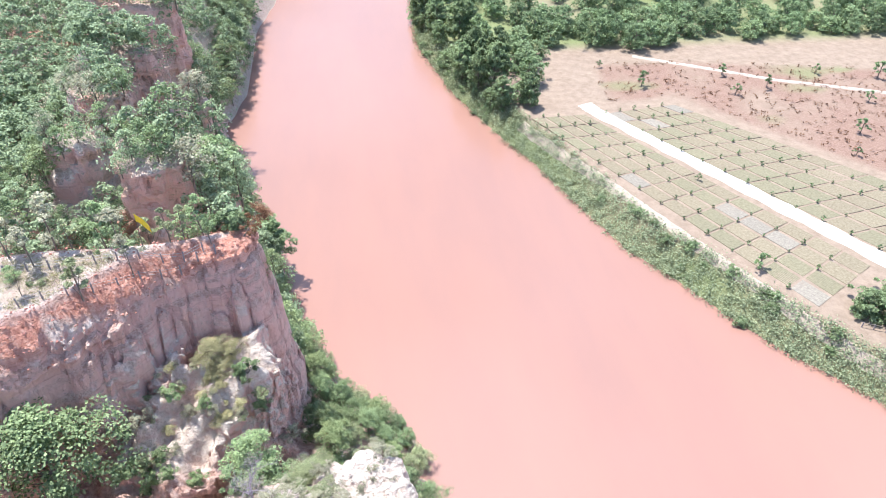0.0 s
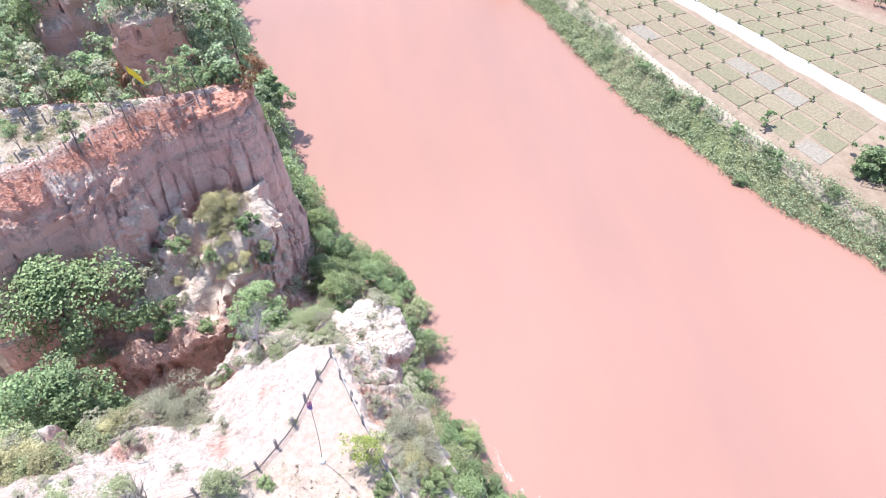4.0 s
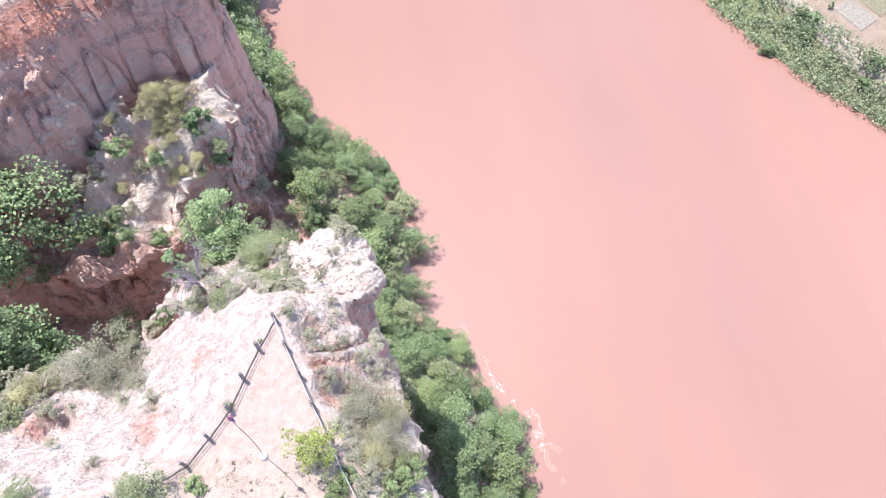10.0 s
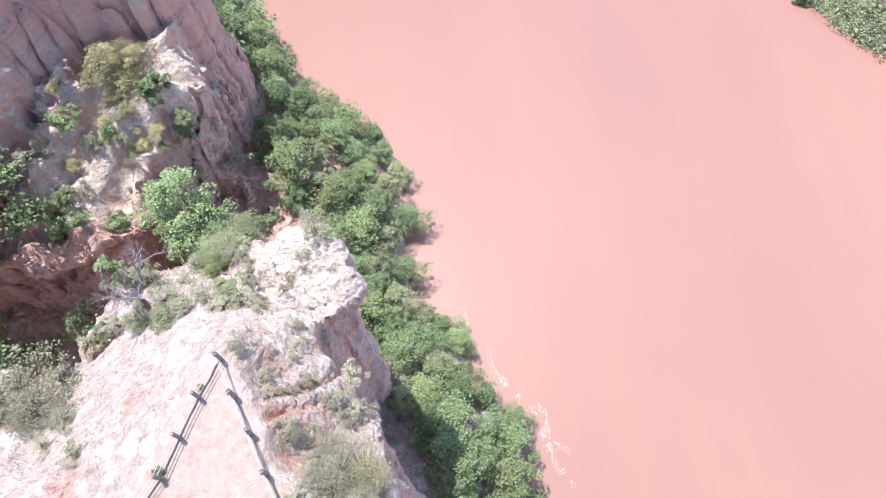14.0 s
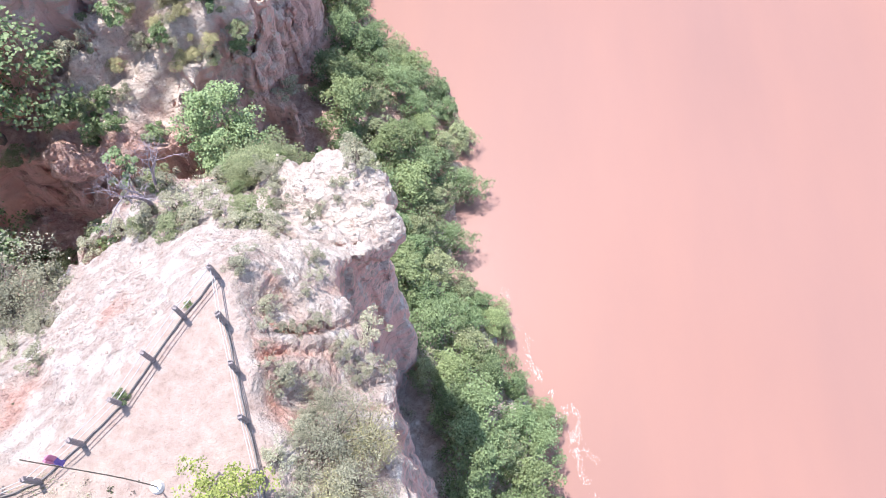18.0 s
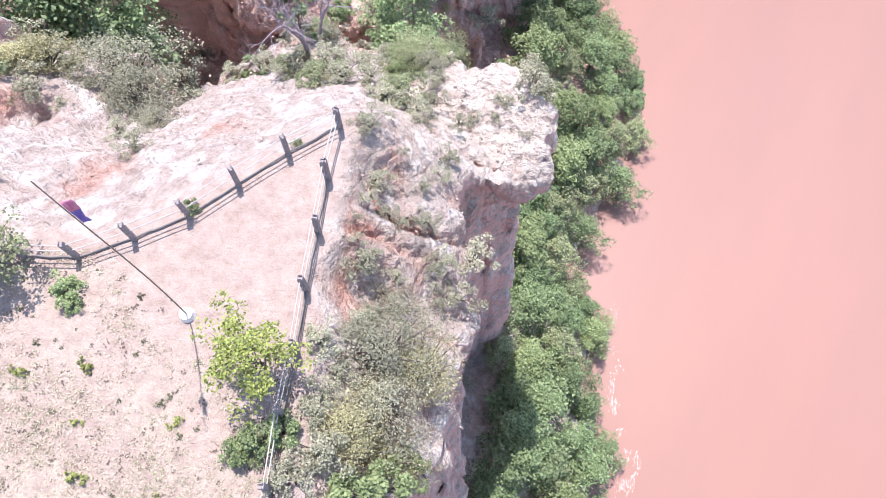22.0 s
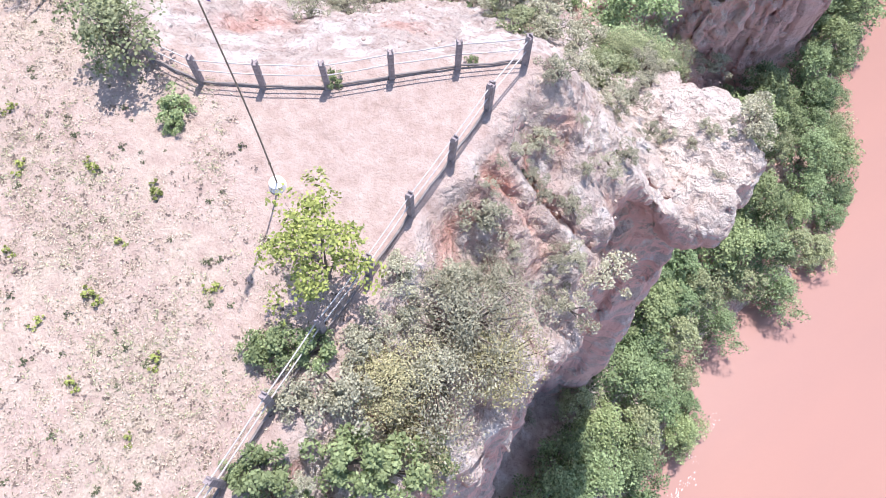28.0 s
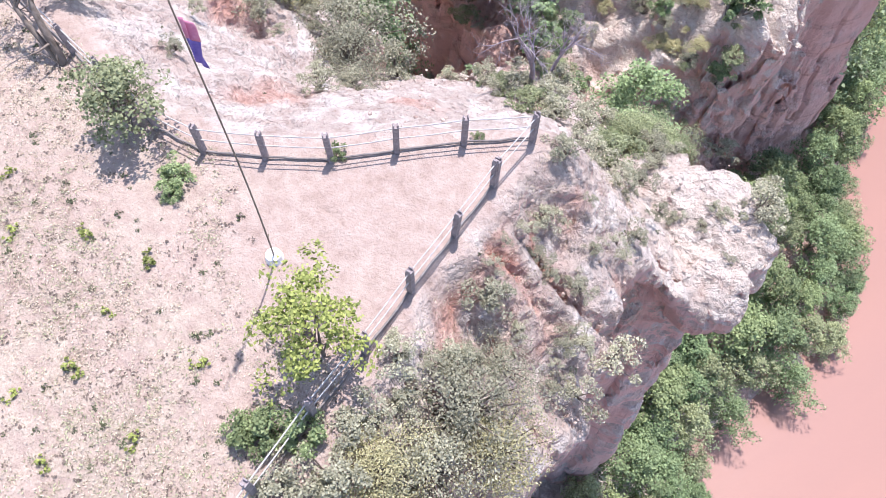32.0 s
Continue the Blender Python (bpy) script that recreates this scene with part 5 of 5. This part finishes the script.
M_field = field_mat()
fxs = np.unique(np.concatenate([np.arange(16, 190, 1.25), np.arange(190, 420, 12.0), np.array([500.0, 800, 1400, 2600])]))
fys = np.unique(np.concatenate([np.array([-300.0, -150, -80, -40]), np.arange(-20, 235, 1.25), np.arange(235, 700, 20.0), np.array([900.0, 1400, 2600])]))
far_field, gv = sheet("ground_fields", fxs, fys, far_land, M_field, "flat fallow fields across the river")
GX, GY = gv[:, 0], gv[:, 1]
beyond = sd_poly(GX, GY, [(63, 116.5), (79, 118), (126, 58), (220, -20), (260, 110), (150, 124), (92, 137), (66, 139)])
set_attr(far_field.data, "brown", np.clip(-beyond / 2, 0, 1) * np.clip(0.9 + 0.5 * fbm(GX / 9, GY / 9, 0 * GX, 3, 411), 0, 1))
bank_d = -sd_poly(GX, GY, FAR_LAND)
meadow = np.maximum(np.clip((GY - (147 - 0.04 * (GX - 60))) / 6, 0, 1), np.clip((6.5 - bank_d) / 2, 0, 1) * (GY > -60))
meadow = np.maximum(meadow, 0.8 * np.clip(fbm(GX / 14, GY / 7, 0 * GX, 2, 421) * 2 - 1.0, 0, 1) * (beyond < 0))
set_attr(far_field.data, "green", np.clip(meadow * (0.8 + 0.4 * fbm(GX / 20, GY / 20, 0 * GX, 2, 431)), 0, 1))

M_road = simple("white_gravel", [(0.3, (0.43, 0.38, 0.34)), (0.7, (0.57, 0.52, 0.47))], 2.0, 0.95, 0.4, 0.05)
M_lane = simple("pale_lane", [(0.3, (0.30, 0.235, 0.195)), (0.7, (0.42, 0.345, 0.295))], 2.0, 0.95, 0.4, 0.05)


def strip(name, line, width, z, material, label, thick=0.12):
    """A lane of real thickness along a line of places."""
    p = np.array([q for a, b in zip(line, line[1:]) for q in np.linspace(a, b, 14, endpoint=False)] + [line[-1]])
    t = np.gradient(p, axis=0)
    t /= np.linalg.norm(t, axis=1)[:, None]
    s = np.stack([-t[:, 1], t[:, 0]], 1)
    w = width * (0.5 + 0.06 * np.sin(np.arange(len(p)) * 1.7))[:, None]
    n = len(p)
    prof = [(-1.25, -thick), (-1.0, 0.0), (-0.35, 0.035), (0.35, 0.035), (1.0, 0.0), (1.25, -thick)]
    v = np.concatenate([np.c_[p + s * w * a, np.full(n, h) + np.minimum(z, far_land(*(p + s * w * a).T) + 0.06)] for a, h in prof])
    i = np.arange(n - 1)
    q = np.concatenate([np.stack([k * n + i + 1, k * n + i, (k + 1) * n + i, (k + 1) * n + i + 1], 1) for k in range(len(prof) - 1)])
    return tagged(new(name, mesh_of(name, v, q, material, True)), label, "road", kind="structure")


strip("road", [(57.6, 117.5), (58.6, 114.4), (75.2, 85), (91.2, 56.2), (110, 22)], 3.3, FIELD + 0.14, M_road, "straight white gravel farm road between plots")
strip("pavement_bank_path", [(41.3, 112.6), (47.3, 97.3), (56.6, 75.4), (63.5, 60), (71.6, 43.6), (80, 30)], 1.6, FIELD + 0.05, M_lane, "trodden pale earth path above the bank", 0.06)
strip("pavement_track", [(78, 142), (93, 133), (108, 124), (133, 113), (170, 96)], 1.5, FIELD + 0.12, M_lane, "narrow earth track through cleared ground")

M_plot = [simple("plot_soil", [(0.3, (0.145, 0.12, 0.08)), (0.7, (0.25, 0.21, 0.15))], 2.2, 0.95, 0.5, 0.06, rand=0.05),
          simple("plot_grey", [(0.3, (0.16, 0.14, 0.115)), (0.7, (0.27, 0.24, 0.205))], 2.2, 0.95, 0.5, 0.06, rand=0.05),
          simple("plot_grass", [(0.3, (0.13, 0.118, 0.075)), (0.7, (0.23, 0.205, 0.138))], 2.2, 0.95, 0.5, 0.06, rand=0.05)]


def plot_block(label, corners, cols, rows, gap, group):
    """A block of garden plots between pale paths; each plot is a bed of raised furrows."""
    ob = thing("garden_plots", label, "field plots", group=group)
    a, b, c, d = (np.array(q, float) for q in corners)
    at = lambda u, v: (a * (1 - u) + b * u) * (1 - v) + (d * (1 - u) + c * u) * v
    cross = []
    for i in range(cols):
        for j in range(rows):
            gu, gv2 = gap / np.linalg.norm(b - a), gap / np.linalg.norm(d - a)
            u0, u1 = i / cols + gu, (i + 1) / cols - gu
            v0, v1 = j / rows + gv2, (j + 1) / rows - gv2
            n = 9
            prof = [(0.0, -0.1), (0.004, 0.05)]
            for k in range(n):
                prof += [((k + 0.2) / n, 0.11), ((k + 0.62) / n, 0.11), ((k + 0.95) / n, 0.05)]
            prof += [(0.996, 0.05), (1.0, -0.1)]
            vs = []
            for v in (v0, v1):
                for s, h in prof:
                    p = at(u0 + (u1 - u0) * s, v)
                    vs.append((p[0], p[1], FIELD + h))
            m = len(prof)
            q = [(k, k + 1, m + k + 1, m + k) for k in range(m - 1)]
            me = mesh_of("plot", vs, q, M_plot[int(rng.choice(3, p=[0.55, 0.15, 0.3]))])
            part("plot", me, None, ob)
            cross.append(at(i / cols, j / rows))
    return ob, cross


b1, c1 = plot_block("furrowed garden plots between the river path and the road", [(43.4, 112.6), (56.2, 112.8), (88.2, 55.0), (73.4, 46.6)], 4, 13, 0.24, "garden plots")
b2, c2 = plot_block("furrowed garden plots beyond the white road", [(61.0, 112.6), (78.2, 114.6), (122, 60), (94.6, 54.5)], 5, 13, 0.22, "garden plots")
fruit = bush("fruit_sapling", "dark little sapling planted at a plot corner", 111, 0.36, 0.85, M_leaf_dark, 170, 0.13, 7, 5)
for p in c1 + c2:
    if rng.uniform() < 0.88:
        plant(fruit, p[0] + rng.normal(0, 0.1), p[1] + rng.normal(0, 0.1), FIELD + 0.05, rng.uniform(0.7, 1.25))

ftree = tree("field_tree", "small round dark tree standing alone in the plots", 113, 3.0, 1.2, M_leaf_dark, 1200, 0.16, 14, 0.35, 0.1)
plant(ftree, 68.6, 56.8, FIELD, 1.0)
for x, y, s in ((73.9, 124.6, 1.2), (94.6, 117.6, 0.9), (103.7, 120, 1.0), (106.7, 88.2, 0.7), (134, 121.5, 1.3), (67.1, 136.3, 0.6), (111, 84, 0.8), (96, 128, 1.0), (120, 126, 0.8), (70.0, 83.6, 0.5), (113, 96.5, 1.1), (124, 110, 0.9)):
    plant(ftree, x, y, FIELD, s, label="small dark tree on cleared ground")
clump = tree("thicket", "dense rounded green thicket beside the field", 117, 4.4, 3.0, M_leaf, 5200, 0.2, 40, 0.02, 0.12)
for x, y, s in ((80.0, 45.2, 1.0), (82.6, 43.0, 1.1), (85.2, 46.8, 0.9), (83.5, 40.0, 0.9)):
    plant(clump, x, y, FIELD - 0.3, s)
pen = [(77.6 + 1.5 * k, 42.0 - 0.75 * k) for k in range(6)]
fence("low grey timber fence below the thicket", pen, (0.9, 0.5), 0.04, POST_FAR, lambda x, y: FIELD, M_pole)

FARW = [tree("far_tree", "broad-crowned tree in the distant tree line", 121 + k, h, rr, m, n, 0.36, 70, 0.1, 0.2, limbs=5)
        for k, (h, rr, m, n) in enumerate(((6.5, 4.4, M_leaf_dark, 1900), (5.5, 4.0, M_leaf, 1800), (6.5, 4.6, M_leaf_dark, 1900)))]
bamboo = tree("river_bamboo", "tall feathery green trees massed on the far bank", 131, 11.0, 3.0, M_leaf, 3600, 0.34, 80, 0.05, 0.16, droop=0.7, limbs=12)
far_put = []


def wood_patch(poly, count, gap, kinds, z=FIELD, lo=0.7, hi=1.15):
    xs0, ys0 = [q[0] for q in poly], [q[1] for q in poly]
    done = 0
    for k in range(count * 40):
        x, y = rng.uniform(min(xs0), max(xs0)), rng.uniform(min(ys0), max(ys0))
        if done >= count or sd1(x, y, poly) > 0 or any((x - a) ** 2 + (y - b) ** 2 < gap**2 for a, b in far_put):
            continue
        far_put.append((x, y))
        done += 1
        zz = z if z is not None else float(far_land(np.array([x]), np.array([y]))[0])
        plant(kinds[int(rng.integers(0, len(kinds)))], x, y, zz, rng.uniform(lo, hi))


wood_patch([(26, 168), (31.5, 136), (37, 120), (42.5, 114.5), (46, 119), (44, 135), (40, 165), (32, 200), (27, 200)], 34, 3.0, [bamboo, bamboo, FARW[1]], None, 0.65, 1.0)
wood_patch([(44, 126), (50, 130), (54, 141), (67, 149), (83, 143), (104, 149), (142, 149), (190, 147), (190, 160), (128, 168), (90, 168), (64, 172), (46, 150)], 64, 4.6, FARW, FIELD, 0.6, 1.0)
wood_patch([(70, 172), (190, 166), (210, 200), (90, 215), (60, 190)], 40, 6.0, FARW, FIELD, 0.8, 1.2)
wood_patch([(30, 190), (60, 160), (60, 215), (34, 215)], 16, 6.0, FARW, FIELD, 0.7, 1.0)


def scatter_leaves(name, label, category, mat, places, size, spread, per, tall, seed, slim=0.5, up=0.6):
    """Countless small plants as one object."""
    r = np.random.default_rng(seed)
    p = np.repeat(np.asarray(places, float), per, axis=0)
    c = p + np.c_[r.normal(0, spread, len(p)), r.normal(0, spread, len(p)), r.uniform(0.02, 1, len(p)) ** 1.2 * tall]
    return tagged(new(name, mesh_of(name, *leaves(c, size, r, slim=slim, up=up, heart=c.mean(0) - np.array([0, 0, 50.0])), mat)), label, category, kind="stuff")


r3 = np.random.default_rng(29)
ux, uy = r3.uniform(-75, -5, 9000), r3.uniform(40, 180, 9000)
keep = (inland(ux, uy) > 0.3) & ~((sd_poly(ux, uy, RED) < 0) & (uy < 42)) & (ux > -42 - (uy - 35) * 0.5)
for b in BARE:
    keep &= sd_poly(ux, uy, b) > 0.2
UNDER = [(x, y, ground(x, y)) for x, y in zip(ux[keep].tolist(), uy[keep].tolist())]
scatter_leaves("undergrowth", "tangled green undergrowth below the trees", "undergrowth", M_leaf_wood, UNDER, 0.22, 0.7, 10, 0.8, 30)
bank = []
r2 = np.random.default_rng(17)
line = np.array(FAR_SHORE[2:16], float)
seg = np.linalg.norm(np.diff(line, axis=0), axis=1)
for k in range(2600):
    s = r2.uniform(0, seg.sum())
    i = int(np.searchsorted(np.cumsum(seg), s))
    f0 = (s - (np.cumsum(seg)[i - 1] if i else 0)) / seg[i]
    p = line[i] * (1 - f0) + line[i + 1] * f0
    t = (line[i + 1] - line[i]) / seg[i]
    off = r2.uniform(-0.3, 6.2)
    q = p + np.array([-t[1], t[0]]) * -off
    bank.append((q[0], q[1]))
bank = np.array(bank)
bank = np.c_[bank, far_land(bank[:, 0], bank[:, 1]) + 0.05].tolist()
scatter_leaves("bank_vegetation", "dense grey-green reeds and weeds on the far bank", "reeds", M_reed, bank, 0.2, 0.6, 30, 1.3, 18)
for x, y, z in bank[::34]:
    plant(B_mid, x, y, z, r2.uniform(0.7, 1.4), label="bush among the reeds of the far bank")
turf = []
for k in range(2600):
    x, y = r2.uniform(-34, -9), r2.uniform(26, 47)
    if sd1(x, y, RED) < -3.0 and noise.noise(Vector((x * 0.25, y * 0.25, 3))) > -0.25:
        turf.append((x, y, ground(x, y)))
scatter_leaves("plateau_grass", "patchy yellow-green grass on the cliff-top plateau", "grass", M_leaf_scrub, turf, 0.12, 0.25, 20, 0.1, 31, 0.2, 0.3)
stub = []
for k in range(2600):
    x, y = r2.uniform(62, 190), r2.uniform(40, 140)
    if sd1(x, y, [(63, 117.5), (80, 119), (127, 60), (190, 20), (190, 125), (150, 124), (92, 137), (66, 139)]) < 0:
        stub.append((x, y, FIELD))
scatter_leaves("stubble", "dry brown stubble and brushwood on cleared ground", "stubble", M_leaf_rust, stub, 0.26, 0.3, 7, 0.5, 19)

# ---- dry grass, stones and litter on the viewpoint ----
tufts = []
slope_tufts = []
for k in range(30000):
    x, y = r2.uniform(-14, 7.2), r2.uniform(-19, 9)
    d = sd1(x, y, FLAT)
    if d < -0.4:
        w = math.hypot(x + 0.6, (y + 3.6) * 0.8)
        if w > 3.4 and noise.noise(Vector((x * 0.4, y * 0.4, 0))) > r2.uniform(-0.55, 0.35):
            tufts.append((x, y, ground(x, y)))
    elif d > 0.2 and x > 0.5 and y < 4.0 and noise.noise(Vector((x * 0.7, y * 0.7, 5))) > -0.05:
        z = ground(x, y)
        if z > -12 and sd1(x, y, EDGE) < -0.7:
            slope_tufts.append((x, y, z))
scatter_leaves("dry_grass", "sparse straw-coloured grass on the trampled plateau", "grass", M_straw, tufts, 0.036, 0.08, 9, 0.06, 20, 0.32, 0.2)
scatter_leaves("slope_grass", "straw-coloured grass and twigs on the crumbling slope", "grass", M_straw, slope_tufts[:900], 0.05, 0.12, 7, 0.13, 22, 0.12, 0.1)
scatter_leaves("dry_twigs", "grey dry twigs and dead stalks below the fence", "twigs", M_twig, slope_tufts[1500:1750], 0.1, 0.14, 8, 0.25, 27, 0.07, 0.1)
scatter_leaves("green_tufts", "small yellow-green tufts in the dry plateau grass", "grass", M_leaf_olive, [p for p in tufts[::3] if noise.noise(Vector((p[0] * 0.5, p[1] * 0.5, 11))) > -0.05], 0.045, 0.07, 6, 0.07, 32, 0.22, 0.2)
scatter_leaves("leaf_litter", "dark fallen leaves scattered on bare clay", "leaf litter", M_litter, [(x + r2.normal(0, 0.4), y + r2.normal(0, 0.4), z + 0.012) for x, y, z in tufts[::9]], 0.04, 0.05, 6, 0.02, 23, 0.5, 3.0)


def stones(name, label, places, lo, hi, seed):
    r = np.random.default_rng(seed)
    ico = bmesh.new()
    bmesh.ops.create_icosphere(ico, subdivisions=1, radius=1.0)
    base = np.array([v.co[:] for v in ico.verts])
    tri = np.array([[v.index for v in f.verts] for f in ico.faces])
    ico.free()
    pieces = []
    for p in places:
        s = r.uniform(lo, hi) * r.uniform(0.6, 1.3, 3) * np.array([1, 1, 0.65])
        pieces.append((base * (1 + r.normal(0, 0.14, (len(base), 1))) * s + np.array(p), tri))
    return tagged(new(name, mesh_of(name, *join(pieces), M_stone)), label, "stones", kind="stuff")


rubble = []
for k in range(2400):
    x, y = r2.uniform(-20, 7), r2.uniform(-3, 36)
    d = sd1(x, y, FLAT)
    if d > 0.4:
        z = ground(x, y)
        if z > -33:
            rubble.append((x, y, z - 0.03))
stones("rubble", "pale broken clay lumps on the eroded slopes", rubble[::2], 0.02, 0.08, 24)
stones("pebbles", "small pale stones on the plateau", [(x + r2.normal(0, 0.5), y + r2.normal(0, 0.5), z) for x, y, z in tufts[::12]], 0.012, 0.03, 25)
crumbs = []
for k in range(1500):
    x, y = r2.uniform(-33, -8.5), r2.uniform(22, 40)
    d = sd1(x, y, RED)
    if -3.2 < d < 0.2:
        crumbs.append((x, y, ground(x, y) - 0.02))
rc = stones("red_rubble", "broken red clay lumps along the cliff rim", crumbs, 0.05, 0.15, 26)
rc.data.materials[0] = simple("red_lumps", [(0.3, (0.28, 0.11, 0.09)), (0.7, (0.48, 0.24, 0.195))], 1.2, 0.95, 0.5, 0.05)

# ---- foam on the river ----
flecks = []
for sx, sy, lx, ly, wob, amount in ((14.9, 9.6, 5.2, -11.0, 0.5, 260), (15.8, 8.0, 5.6, -9.5, 0.7, 240), (17.4, 3.4, 4.2, -9.0, 0.4, 260), (12.6, 14.5, 2.6, -6.0, 0.4, 90)):
    for k in range(amount):
        t = r2.uniform(0, 1)
        x, y = sx + lx * t + wob * math.sin(t * 9 + sx) + 0.1 * math.sin(t * 31 + sx) + r2.normal(0, 0.2), sy + ly * t + r2.normal(0, 0.12)
        if noise.noise(Vector((x * 0.9, y * 0.9, 7))) < -0.12:
            continue
        s = r2.uniform(0.008, 0.028)
        flecks.append((np.array([(x + s * math.cos(a) * r2.uniform(0.5, 1.6), y + 2.4 * s * math.sin(a) * r2.uniform(0.5, 1.4), W + 0.012) for a in np.arange(6) * math.tau / 6]), np.arange(6)[None]))
tagged(new("river_foam", mesh_of("river_foam", *join(flecks), M_foam)), "thin white foam streaks drifting near the shore", "foam", kind="stuff")
